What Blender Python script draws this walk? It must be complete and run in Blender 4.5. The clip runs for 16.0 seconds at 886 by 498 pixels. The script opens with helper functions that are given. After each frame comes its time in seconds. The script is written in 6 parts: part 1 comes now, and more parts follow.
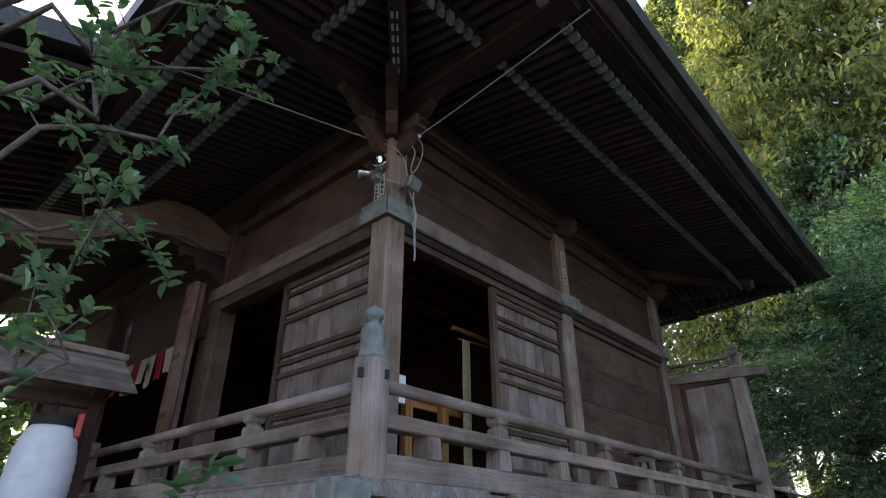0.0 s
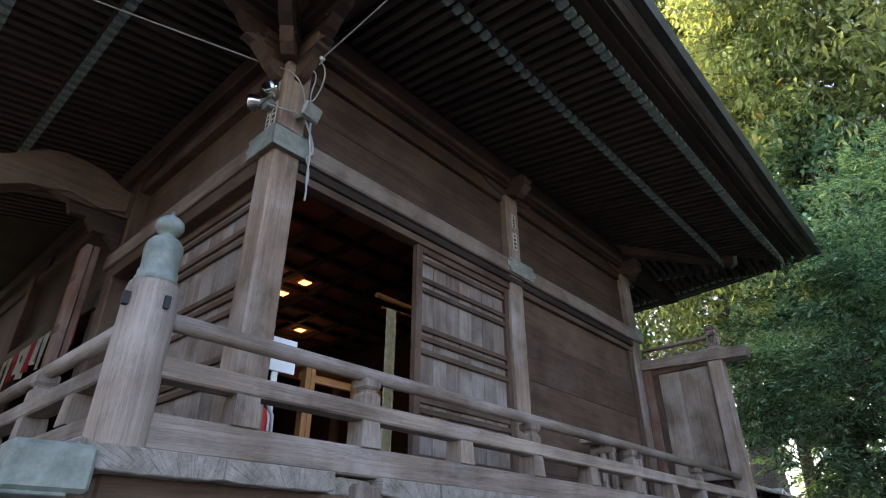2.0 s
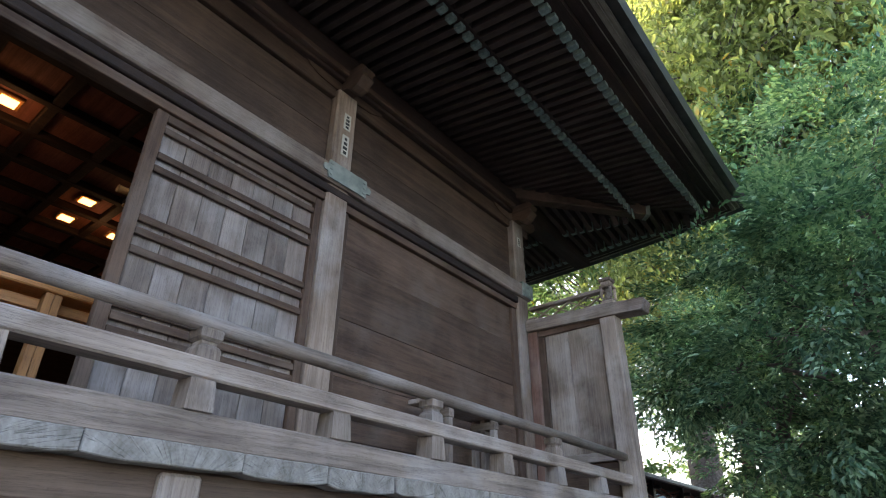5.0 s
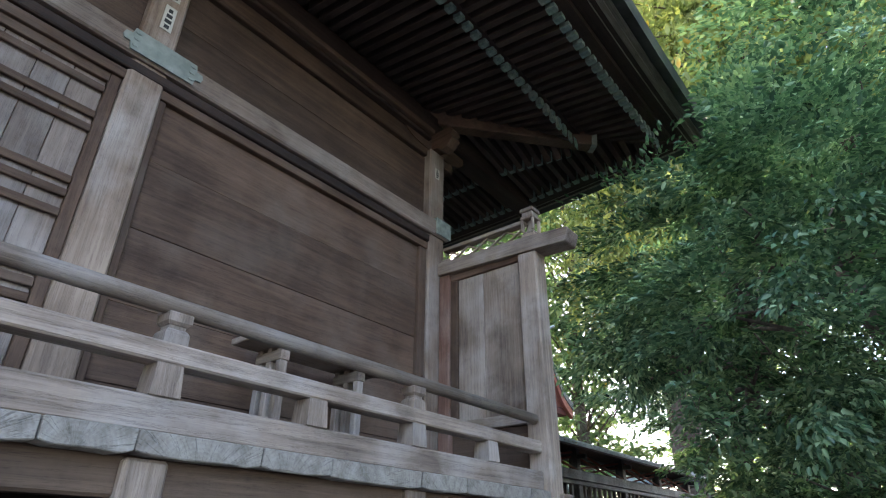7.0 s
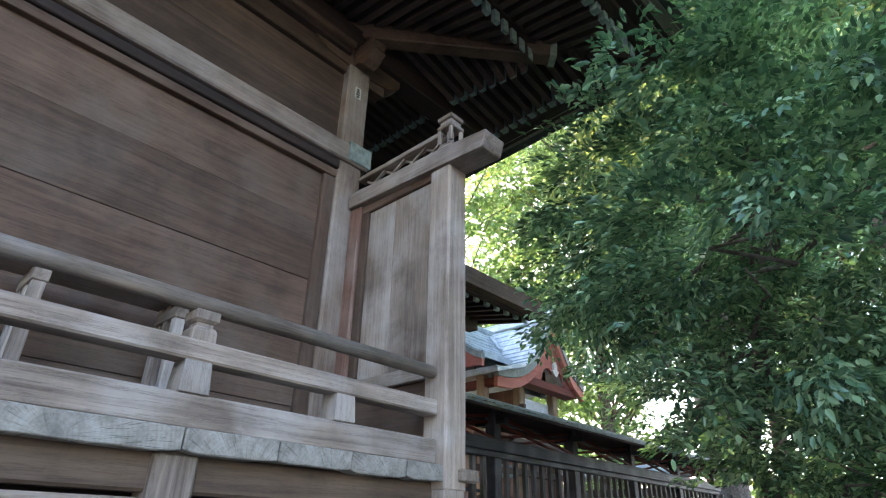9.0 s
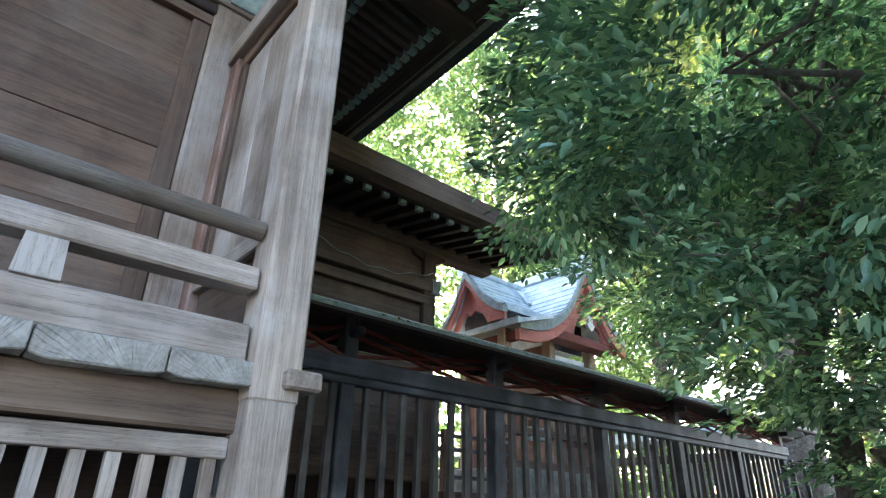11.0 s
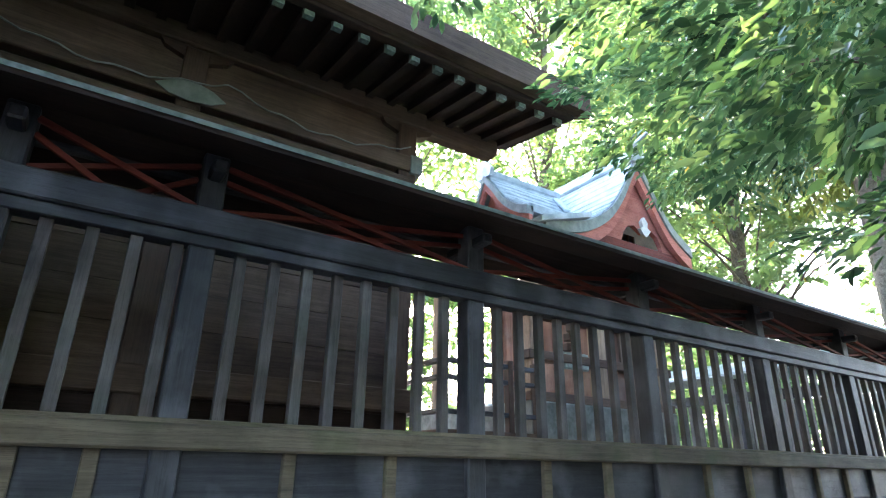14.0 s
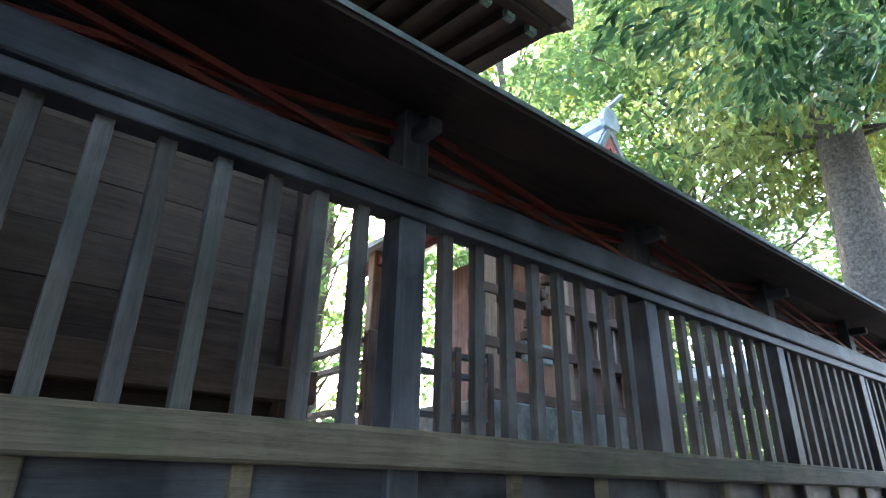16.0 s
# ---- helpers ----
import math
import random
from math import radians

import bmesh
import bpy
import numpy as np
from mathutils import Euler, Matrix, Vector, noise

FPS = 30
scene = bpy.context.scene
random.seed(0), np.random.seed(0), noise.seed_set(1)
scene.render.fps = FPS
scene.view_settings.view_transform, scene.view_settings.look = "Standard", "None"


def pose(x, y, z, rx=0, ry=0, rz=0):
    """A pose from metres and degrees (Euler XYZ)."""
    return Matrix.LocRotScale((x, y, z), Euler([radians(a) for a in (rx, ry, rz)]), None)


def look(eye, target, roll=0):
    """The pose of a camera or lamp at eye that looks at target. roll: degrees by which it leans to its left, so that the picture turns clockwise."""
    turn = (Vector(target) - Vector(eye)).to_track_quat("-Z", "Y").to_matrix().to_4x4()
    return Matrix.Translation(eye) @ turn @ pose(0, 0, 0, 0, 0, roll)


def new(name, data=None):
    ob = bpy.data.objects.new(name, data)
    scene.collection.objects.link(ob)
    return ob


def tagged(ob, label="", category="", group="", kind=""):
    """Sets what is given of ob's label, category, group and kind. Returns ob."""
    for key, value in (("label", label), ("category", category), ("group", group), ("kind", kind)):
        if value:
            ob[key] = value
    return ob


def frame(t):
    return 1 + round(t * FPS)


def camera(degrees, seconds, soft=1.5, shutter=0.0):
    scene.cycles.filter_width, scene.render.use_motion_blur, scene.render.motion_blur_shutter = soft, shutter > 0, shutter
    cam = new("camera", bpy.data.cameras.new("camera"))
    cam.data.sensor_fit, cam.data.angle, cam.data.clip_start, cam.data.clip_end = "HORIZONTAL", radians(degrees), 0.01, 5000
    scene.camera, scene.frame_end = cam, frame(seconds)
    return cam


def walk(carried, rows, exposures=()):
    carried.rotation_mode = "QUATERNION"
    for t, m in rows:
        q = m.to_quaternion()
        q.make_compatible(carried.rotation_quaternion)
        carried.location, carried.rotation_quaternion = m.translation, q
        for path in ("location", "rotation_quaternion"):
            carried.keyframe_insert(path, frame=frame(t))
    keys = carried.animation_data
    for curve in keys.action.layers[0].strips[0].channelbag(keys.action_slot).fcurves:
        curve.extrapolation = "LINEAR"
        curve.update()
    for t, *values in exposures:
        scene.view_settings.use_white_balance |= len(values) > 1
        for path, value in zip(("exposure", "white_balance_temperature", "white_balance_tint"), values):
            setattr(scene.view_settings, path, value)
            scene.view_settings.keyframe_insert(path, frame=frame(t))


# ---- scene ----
cam = camera(75.5, 16.0, soft=1.1)
PATH = [
    (0, (3.074, -2.834, 1.363), (1.886, -1.518, 2.288), 0.0),
    (0.5, (3.136, -2.569, 1.379), (1.956, -1.242, 2.298), 0.0),
    (1, (3.086, -2.283, 1.364), (1.916, -0.942, 2.276), 0.0),
    (1.5, (3.008, -1.999, 1.346), (1.829, -0.673, 2.269), -0.0),
    (2, (2.952, -1.675, 1.348), (1.77, -0.364, 2.288), 0.0),
    (2.5, (2.906, -1.402, 1.322), (1.734, -0.083, 2.265), 0.0),
    (3, (2.875, -1.054, 1.316), (1.72, 0.271, 2.27), 0.1),
    (3.5, (2.914, -0.713, 1.301), (1.778, 0.626, 2.258), 0.0),
    (4, (2.942, -0.342, 1.296), (1.824, 1.017, 2.245), 0.1),
    (4.2, (2.932, -0.198, 1.288), (1.821, 1.162, 2.246), 0.2),
    (6.3, (2.901, 1.234, 1.304), (1.81, 2.628, 2.234), 0.2),
    (6.5, (2.912, 1.39, 1.284), (1.811, 2.784, 2.204), 0.4),
    (7, (2.947, 1.809, 1.3), (1.83, 3.19, 2.22), 0.5),
    (7.5, (2.878, 2.123, 1.308), (1.738, 3.475, 2.241), 0.7),
    (8, (2.842, 2.439, 1.317), (1.671, 3.751, 2.269), 0.8),
    (8.5, (2.942, 2.823, 1.332), (1.746, 4.121, 2.271), 1.0),
    (9, (2.966, 3.212, 1.307), (1.746, 4.517, 2.206), 1.1),
    (9.2, (2.964, 3.393, 1.311), (1.725, 4.684, 2.205), 1.2),
    (11.3, (2.552, 4.905, 1.212), (1.149, 6.07, 2.031), 1.1),
    (11.5, (2.481, 5.07, 1.214), (1.06, 6.221, 2.023), 1.0),
    (12, (2.3, 5.398, 1.178), (0.814, 6.486, 1.957), 0.9),
    (12.5, (2.071, 5.673, 1.159), (0.534, 6.704, 1.916), 0.9),
    (13, (1.927, 6.057, 1.114), (0.369, 7.079, 1.84), 1.2),
    (13.5, (1.805, 6.431, 1.101), (0.238, 7.451, 1.811), 0.9),
    (14, (1.615, 6.766, 1.083), (0.042, 7.773, 1.797), 1.0),
    (14.5, (1.415, 7.103, 1.081), (-0.148, 8.122, 1.802), 1.2),
    (15, (1.075, 7.352, 1.068), (-0.456, 8.413, 1.797), 1.1),
    (15.5, (0.684, 7.524, 1.09), (-0.811, 8.626, 1.832), 1.3),
    (16, (0.368, 7.733, 1.087), (-1.082, 8.879, 1.853), 1.1),
]
walk(cam, [(t, look(eye, target, roll)) for t, eye, target, roll in PATH],
     [(0.0, 2.0, 6750, 24), (1.5, 2.45, 6750, 24), (3.5, 2.9, 6700, 21), (4.2, 2.95, 6700, 20), (7.0, 3.2, 6700, 19), (9.0, 3.6, 6600, 17), (11.3, 3.95, 6350, 15), (12.0, 3.85, 6250, 15), (12.7, 3.55, 6200, 16), (14.5, 4.55, 6050, 16), (15.3, 4.45, 5900, 16), (16.0, 4.15, 5900, 16)])

# world, sun and exposure
world = bpy.data.worlds.new("world")
scene.world = world
world.use_nodes = True
wn, wl = world.node_tree.nodes, world.node_tree.links
sky = wn.new("ShaderNodeTexSky")
sky.sky_type = "NISHITA"
sky.sun_disc = False
sky.sun_elevation = radians(24)
sky.sun_rotation = radians(-64)
sky.air_density, sky.dust_density, sky.ozone_density = 1.0, 2.5, 1.0
wl.new(sky.outputs["Color"], wn["Background"].inputs["Color"])
wn["Background"].inputs["Strength"].default_value = 0.15
sun = new("sun", bpy.data.lights.new("sun", "SUN"))
sun.data.energy, sun.data.angle, sun.data.color = 2.8, radians(0.6), (1.0, 0.86, 0.66)
sun.matrix_world = look((-88, 43, 42), (0, 6, 0))


# ---------------------------------------------------------------- materials
def nodes_of(mat):
    mat.use_nodes = True
    return mat.node_tree.nodes, mat.node_tree.links, mat.node_tree.nodes["Principled BSDF"]


def ramp(nt, stops):
    r = nt.new("ShaderNodeValToRGB")
    while len(r.color_ramp.elements) < len(stops):
        r.color_ramp.elements.new(0.5)
    for e, (p, c) in zip(r.color_ramp.elements, stops):
        e.position, e.color = p, (*c, 1)
    return r


def wood(name, dark, light, axis, rough=0.75, moss=None, grey=None, scale=1.0, bump=0.35):
    """Weathered timber, grain along the axis; grain, broad stains and fine cracks."""
    mat = bpy.data.materials.new(name)
    n, l, p = nodes_of(mat)
    tc = n.new("ShaderNodeTexCoord")
    oi = n.new("ShaderNodeObjectInfo")
    off = n.new("ShaderNodeVectorMath")
    off.operation = "MULTIPLY_ADD"
    off.inputs[1].default_value = (7.0, 11.0, 5.0)
    l.new(oi.outputs["Random"], off.inputs[0])
    l.new(tc.outputs["Object"], off.inputs[2])
    mp = n.new("ShaderNodeMapping")
    s = [15.0 * scale] * 3
    s["xyz".index(axis)] = 0.7 * scale
    mp.inputs["Scale"].default_value = s
    l.new(off.outputs[0], mp.inputs["Vector"])
    grain = n.new("ShaderNodeTexNoise")
    grain.inputs["Scale"].default_value = 1.6
    grain.inputs["Detail"].default_value = 7
    grain.inputs["Roughness"].default_value = 0.7
    grain.inputs["Distortion"].default_value = 0.6
    l.new(mp.outputs[0], grain.inputs["Vector"])
    broad = n.new("ShaderNodeTexNoise")
    broad.inputs["Scale"].default_value = 1.7
    broad.inputs["Detail"].default_value = 4
    l.new(off.outputs[0], broad.inputs["Vector"])
    mix = n.new("ShaderNodeMath")
    mix.operation = "MULTIPLY_ADD"
    mix.inputs[1].default_value = 0.55
    half = n.new("ShaderNodeMath")
    half.operation = "MULTIPLY"
    half.inputs[1].default_value = 0.5
    l.new(broad.outputs["Fac"], half.inputs[0])
    l.new(grain.outputs["Fac"], mix.inputs[0])
    l.new(half.outputs[0], mix.inputs[2])
    mid = tuple((a + b) / 2 for a, b in zip(dark, light))
    rp = ramp(n, [(0.36, dark), (0.52, mid), (0.66, light)])
    l.new(mix.outputs[0], rp.inputs[0])
    col = rp.outputs[0]
    for tint, sc, lo in ((grey, 2.3, 0.47), (moss, 3.1, 0.52)):
        if tint is None:
            continue
        patch = n.new("ShaderNodeTexNoise")
        patch.inputs["Scale"].default_value = sc
        patch.inputs["Detail"].default_value = 5
        l.new(off.outputs[0], patch.inputs["Vector"])
        pr = ramp(n, [(lo, (0, 0, 0)), (lo + 0.22, (0.75, 0.75, 0.75))])
        l.new(patch.outputs["Fac"], pr.inputs[0])
        mx = n.new("ShaderNodeMix")
        mx.data_type = "RGBA"
        mx.inputs["B"].default_value = (*tint, 1)
        l.new(pr.outputs[0], mx.inputs["Factor"])
        l.new(col, mx.inputs["A"])
        col = mx.outputs["Result"]
    mp2 = n.new("ShaderNodeMapping")
    s2 = [46.0 * scale] * 3
    s2["xyz".index(axis)] = 1.3 * scale
    mp2.inputs["Scale"].default_value = s2
    l.new(off.outputs[0], mp2.inputs["Vector"])
    fibre = n.new("ShaderNodeTexNoise")
    fibre.inputs["Scale"].default_value = 1.0
    fibre.inputs["Detail"].default_value = 5
    fibre.inputs["Roughness"].default_value = 0.75
    l.new(mp2.outputs[0], fibre.inputs["Vector"])
    ridge = n.new("ShaderNodeMath")
    ridge.operation = "SUBTRACT"
    ridge.inputs[1].default_value = 0.5
    l.new(fibre.outputs["Fac"], ridge.inputs[0])
    ridge2 = n.new("ShaderNodeMath")
    ridge2.operation = "ABSOLUTE"
    l.new(ridge.outputs[0], ridge2.inputs[0])
    check = ramp(n, [(0.0, (0.45, 0.43, 0.42)), (0.022, (0.93, 0.93, 0.93)), (0.16, (1.08, 1.08, 1.08))])
    l.new(ridge2.outputs[0], check.inputs[0])
    stain = n.new("ShaderNodeTexNoise")
    stain.inputs["Scale"].default_value = 5.5
    stain.inputs["Detail"].default_value = 9
    stain.inputs["Roughness"].default_value = 0.72
    l.new(off.outputs[0], stain.inputs["Vector"])
    blot = ramp(n, [(0.33, (0.68, 0.67, 0.66)), (0.48, (1.0, 1.0, 1.0)), (0.72, (1.16, 1.16, 1.17))])
    l.new(stain.outputs["Fac"], blot.inputs[0])
    for worn in (check, blot):
        mu = n.new("ShaderNodeMix")
        mu.data_type, mu.blend_type = "RGBA", "MULTIPLY"
        mu.inputs["Factor"].default_value = 0.6
        l.new(col, mu.inputs["A"])
        l.new(worn.outputs[0], mu.inputs["B"])
        col = mu.outputs["Result"]
    tone = n.new("ShaderNodeHueSaturation")
    vr = n.new("ShaderNodeMapRange")
    vr.inputs["To Min"].default_value, vr.inputs["To Max"].default_value = 0.82, 1.18
    l.new(oi.outputs["Random"], vr.inputs["Value"])
    l.new(vr.outputs[0], tone.inputs["Value"])
    l.new(col, tone.inputs["Color"])
    l.new(tone.outputs[0], p.inputs["Base Color"])
    p.inputs["Roughness"].default_value = rough
    p.inputs["Specular IOR Level"].default_value = 0.3
    bp = n.new("ShaderNodeBump")
    bp.inputs["Strength"].default_value = bump
    bp.inputs["Distance"].default_value = 0.006
    deep = n.new("ShaderNodeMath")
    deep.operation = "MULTIPLY_ADD"
    deep.inputs[1].default_value = 0.6
    l.new(check.outputs[0], deep.inputs[0])
    l.new(grain.outputs["Fac"], deep.inputs[2])
    l.new(deep.outputs[0], bp.inputs["Height"])
    l.new(bp.outputs[0], p.inputs["Normal"])
    return mat


def plain(name, a, b, rough=0.6, metal=0.0, scale=9.0, bump=0.15, emit=None, power=0.0):
    """A surface of two close tones in patches, with fine relief."""
    mat = bpy.data.materials.new(name)
    n, l, p = nodes_of(mat)
    tc = n.new("ShaderNodeTexCoord")
    no = n.new("ShaderNodeTexNoise")
    no.inputs["Scale"].default_value = scale
    no.inputs["Detail"].default_value = 8
    no.inputs["Roughness"].default_value = 0.65
    l.new(tc.outputs["Object"], no.inputs["Vector"])
    rp = ramp(n, [(0.35, a), (0.68, b)])
    l.new(no.outputs["Fac"], rp.inputs[0])
    l.new(rp.outputs[0], p.inputs["Base Color"])
    p.inputs["Roughness"].default_value = rough
    p.inputs["Metallic"].default_value = metal
    bp = n.new("ShaderNodeBump")
    bp.inputs["Strength"].default_value = bump
    bp.inputs["Distance"].default_value = 0.01
    l.new(no.outputs["Fac"], bp.inputs["Height"])
    l.new(bp.outputs[0], p.inputs["Normal"])
    if emit:
        p.inputs["Emission Color"].default_value = (*emit, 1)
        p.inputs["Emission Strength"].default_value = power
    return mat


def foliage(name, deep, mid, bright, gloss=0.35, through_light=0.45, old=None, glow=(1.5, 1.6, 0.7)):
    """Leaves: tones that change leaf by leaf, a waxy top, light let through."""
    mat = bpy.data.materials.new(name)
    n, l, p = nodes_of(mat)
    geo = n.new("ShaderNodeNewGeometry")
    tc = n.new("ShaderNodeTexCoord")
    no = n.new("ShaderNodeTexNoise")
    no.inputs["Scale"].default_value = 0.9
    no.inputs["Detail"].default_value = 3
    l.new(tc.outputs["Object"], no.inputs["Vector"])
    ad = n.new("ShaderNodeMath")
    ad.operation = "MULTIPLY_ADD"
    ad.inputs[1].default_value = 0.6
    h = n.new("ShaderNodeMath")
    h.operation = "MULTIPLY"
    h.inputs[1].default_value = 0.5
    l.new(no.outputs["Fac"], h.inputs[0])
    l.new(geo.outputs["Random Per Island"], ad.inputs[0])
    l.new(h.outputs[0], ad.inputs[2])
    stops = [(0.12, deep), (0.5, mid), (0.86, bright)]
    if old:
        stops += [(0.885, old)]
    rp = ramp(n, stops)
    l.new(ad.outputs[0], rp.inputs[0])
    l.new(rp.outputs[0], p.inputs["Base Color"])
    p.inputs["Roughness"].default_value = gloss
    p.inputs["Specular IOR Level"].default_value = 0.6
    tr = n.new("ShaderNodeBsdfTranslucent")
    warm = n.new("ShaderNodeMix")
    warm.data_type, warm.blend_type = "RGBA", "MULTIPLY"
    warm.inputs["Factor"].default_value = 1.0
    warm.inputs["B"].default_value = (*glow, 1)
    l.new(rp.outputs[0], warm.inputs["A"])
    l.new(warm.outputs["Result"], tr.inputs["Color"])
    ms = n.new("ShaderNodeMixShader")
    ms.inputs[0].default_value = through_light
    l.new(p.outputs[0], ms.inputs[1])
    l.new(tr.outputs[0], ms.inputs[2])
    l.new(ms.outputs[0], n["Material Output"].inputs["Surface"])
    return mat


GREY_D, GREY_L = (0.100, 0.070, 0.052), (0.35, 0.272, 0.215)
BRN_D, BRN_L = (0.042, 0.023, 0.015), (0.132, 0.080, 0.053)
M = {}
for ax in "xyz":
    M["grey_" + ax] = wood("weathered_grey_wood_" + ax, GREY_D, GREY_L, ax, grey=(0.40, 0.345, 0.305), bump=0.5)
    M["brown_" + ax] = wood("aged_brown_wood_" + ax, BRN_D, BRN_L, ax, grey=(0.125, 0.090, 0.068))
    # dark copy of the brown wood; shade of eaves and recesses is in its colour
    M["dark_" + ax] = wood("shade_dark_wood_" + ax, (0.017, 0.010, 0.008), (0.06, 0.036, 0.027), ax)
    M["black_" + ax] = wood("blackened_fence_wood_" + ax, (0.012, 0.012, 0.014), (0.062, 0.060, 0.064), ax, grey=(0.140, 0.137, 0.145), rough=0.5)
    M["red_" + ax] = wood("red_ochre_painted_wood_" + ax, (0.085, 0.015, 0.010), (0.19, 0.036, 0.022), ax, rough=0.7)
    M["honey_" + ax] = wood("new_honey_wood_" + ax, (0.27, 0.115, 0.035), (0.44, 0.205, 0.075), ax, rough=0.5)
for ax in "xy":
    M["belt_" + ax] = wood("belt_beam_wood_" + ax, (0.085, 0.058, 0.042), (0.25, 0.185, 0.145), ax, grey=(0.26, 0.215, 0.18))
M["slat_z"] = wood("worn_black_brown_slat_wood", (0.022, 0.018, 0.016), (0.125, 0.102, 0.086), "z", grey=(0.18, 0.162, 0.148), moss=(0.06, 0.07, 0.05), rough=0.6)
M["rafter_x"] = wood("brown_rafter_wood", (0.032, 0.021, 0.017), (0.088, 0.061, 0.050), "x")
M["russet_z"] = wood("russet_door_wood", (0.085, 0.040, 0.028), (0.24, 0.130, 0.095), "z", grey=(0.25, 0.175, 0.145))
M["hall_y"] = wood("faded_brown_rear_hall_board", (0.060, 0.037, 0.025), (0.175, 0.116, 0.080), "y")
M["shrine_z"] = wood("warm_brown_shrine_pillar_wood", (0.16, 0.10, 0.062), (0.42, 0.295, 0.195), "z")
# frieze brown made darker: the eave's shade is put into the base colour
M["frieze_y"] = wood("eave_shaded_frieze_wood", (0.032, 0.018, 0.012), (0.100, 0.061, 0.041), "y")
M["post_z"] = wood("column_grey_brown_wood", (0.115, 0.072, 0.048), (0.31, 0.23, 0.175), "z", grey=(0.35, 0.30, 0.265))
M["moss_y"] = wood("mossy_sill_wood", (0.07, 0.055, 0.036), (0.20, 0.155, 0.10), "y", moss=(0.07, 0.082, 0.036))


def end_grain(name, a, b):
    """Sawn board ends: growth rings and radial checks about each board's heart, a weathered skin."""
    mat = bpy.data.materials.new(name)
    n, l, p = nodes_of(mat)

    def math_node(op, *ins):
        m = n.new("ShaderNodeMath")
        m.operation = op
        for i, v in enumerate(ins):
            if isinstance(v, (int, float)):
                m.inputs[i].default_value = v
            else:
                l.new(v, m.inputs[i])
        return m.outputs[0]
    tc, oi = n.new("ShaderNodeTexCoord"), n.new("ShaderNodeObjectInfo")
    sep = n.new("ShaderNodeSeparateXYZ")
    l.new(tc.outputs["Object"], sep.inputs[0])
    rnd = math_node("MULTIPLY", oi.outputs["Random"], 40.0)
    rad = math_node("SQRT", math_node("ADD", math_node("MULTIPLY", sep.outputs["Y"], sep.outputs["Y"]), math_node("MULTIPLY", sep.outputs["Z"], sep.outputs["Z"])))
    ang = math_node("ARCTAN2", sep.outputs["Z"], sep.outputs["Y"])
    cmb = n.new("ShaderNodeCombineXYZ")
    l.new(math_node("MULTIPLY", ang, 11.0), cmb.inputs[0])
    l.new(math_node("MULTIPLY", rad, 2.2), cmb.inputs[1])
    l.new(rnd, cmb.inputs[2])
    chk = n.new("ShaderNodeTexNoise")
    chk.inputs["Scale"].default_value = 1.6
    chk.inputs["Detail"].default_value = 3
    l.new(cmb.outputs[0], chk.inputs["Vector"])
    crack = ramp(n, [(0.0, (0.16, 0.15, 0.14)), (0.020, (1, 1, 1))])
    l.new(math_node("ABSOLUTE", math_node("SUBTRACT", chk.outputs["Fac"], 0.5)), crack.inputs[0])
    no = n.new("ShaderNodeTexNoise")
    no.inputs["Scale"].default_value = 11
    no.inputs["Detail"].default_value = 8
    no.inputs["Roughness"].default_value = 0.7
    l.new(tc.outputs["Object"], no.inputs["Vector"])
    ring = math_node("SINE", math_node("MULTIPLY_ADD", rad, 420.0, math_node("MULTIPLY", no.outputs["Fac"], 9.0)))
    tone = math_node("MULTIPLY_ADD", ring, 0.018, no.outputs["Fac"])
    rp = ramp(n, [(0.34, a), (0.70, b)])
    l.new(tone, rp.inputs[0])
    mx = n.new("ShaderNodeMix")
    mx.data_type, mx.blend_type = "RGBA", "MULTIPLY"
    mx.inputs["Factor"].default_value = 0.55
    l.new(rp.outputs[0], mx.inputs["A"])
    l.new(crack.outputs[0], mx.inputs["B"])
    l.new(mx.outputs["Result"], p.inputs["Base Color"])
    p.inputs["Roughness"].default_value = 0.85
    bp = n.new("ShaderNodeBump")
    bp.inputs["Strength"].default_value = 0.7
    bp.inputs["Distance"].default_value = 0.006
    l.new(math_node("MULTIPLY_ADD", crack.outputs[0], 0.5, tone), bp.inputs["Height"])
    l.new(bp.outputs[0], p.inputs["Normal"])
    return mat


M["end_x"] = end_grain("cracked_end_grain_wood", (0.165, 0.142, 0.116), (0.37, 0.335, 0.29))
M["copper"] = plain("verdigris_copper", (0.12, 0.137, 0.113), (0.26, 0.29, 0.25), rough=0.6, metal=0.1, scale=14)
M["copper_grey"] = plain("grey_green_painted_metal", (0.15, 0.17, 0.145), (0.27, 0.285, 0.245), rough=0.62, metal=0.1, scale=10)
M["rafter_tip"] = plain("pale_green_rafter_tip_paint", (0.10, 0.145, 0.125), (0.25, 0.325, 0.29), rough=0.7, scale=30)
M["roof"] = plain("dark_bronze_roof_sheet", (0.03, 0.032, 0.03), (0.085, 0.085, 0.075), rough=0.5, metal=0.3, scale=4)
M["roof_edge"] = wood("layered_roof_edge_bark", (0.10, 0.085, 0.066), (0.28, 0.25, 0.205), "y", scale=1.3)
M["copper_roof"] = plain("blue_green_copper_roof", (0.29, 0.33, 0.335), (0.53, 0.57, 0.57), rough=0.45, metal=0.3, scale=5)
M["paper"] = plain("yellowed_paper", (0.42, 0.39, 0.32), (0.55, 0.52, 0.45), rough=0.9)
M["ink"] = plain("black_ink", (0.015, 0.015, 0.015), (0.03, 0.03, 0.03), rough=0.8)
M["white"] = plain("white_enamel", (0.62, 0.62, 0.6), (0.8, 0.8, 0.79), rough=0.4)
M["lantern"] = plain("white_lantern_paper", (0.70, 0.72, 0.74), (0.82, 0.83, 0.84), rough=0.85)
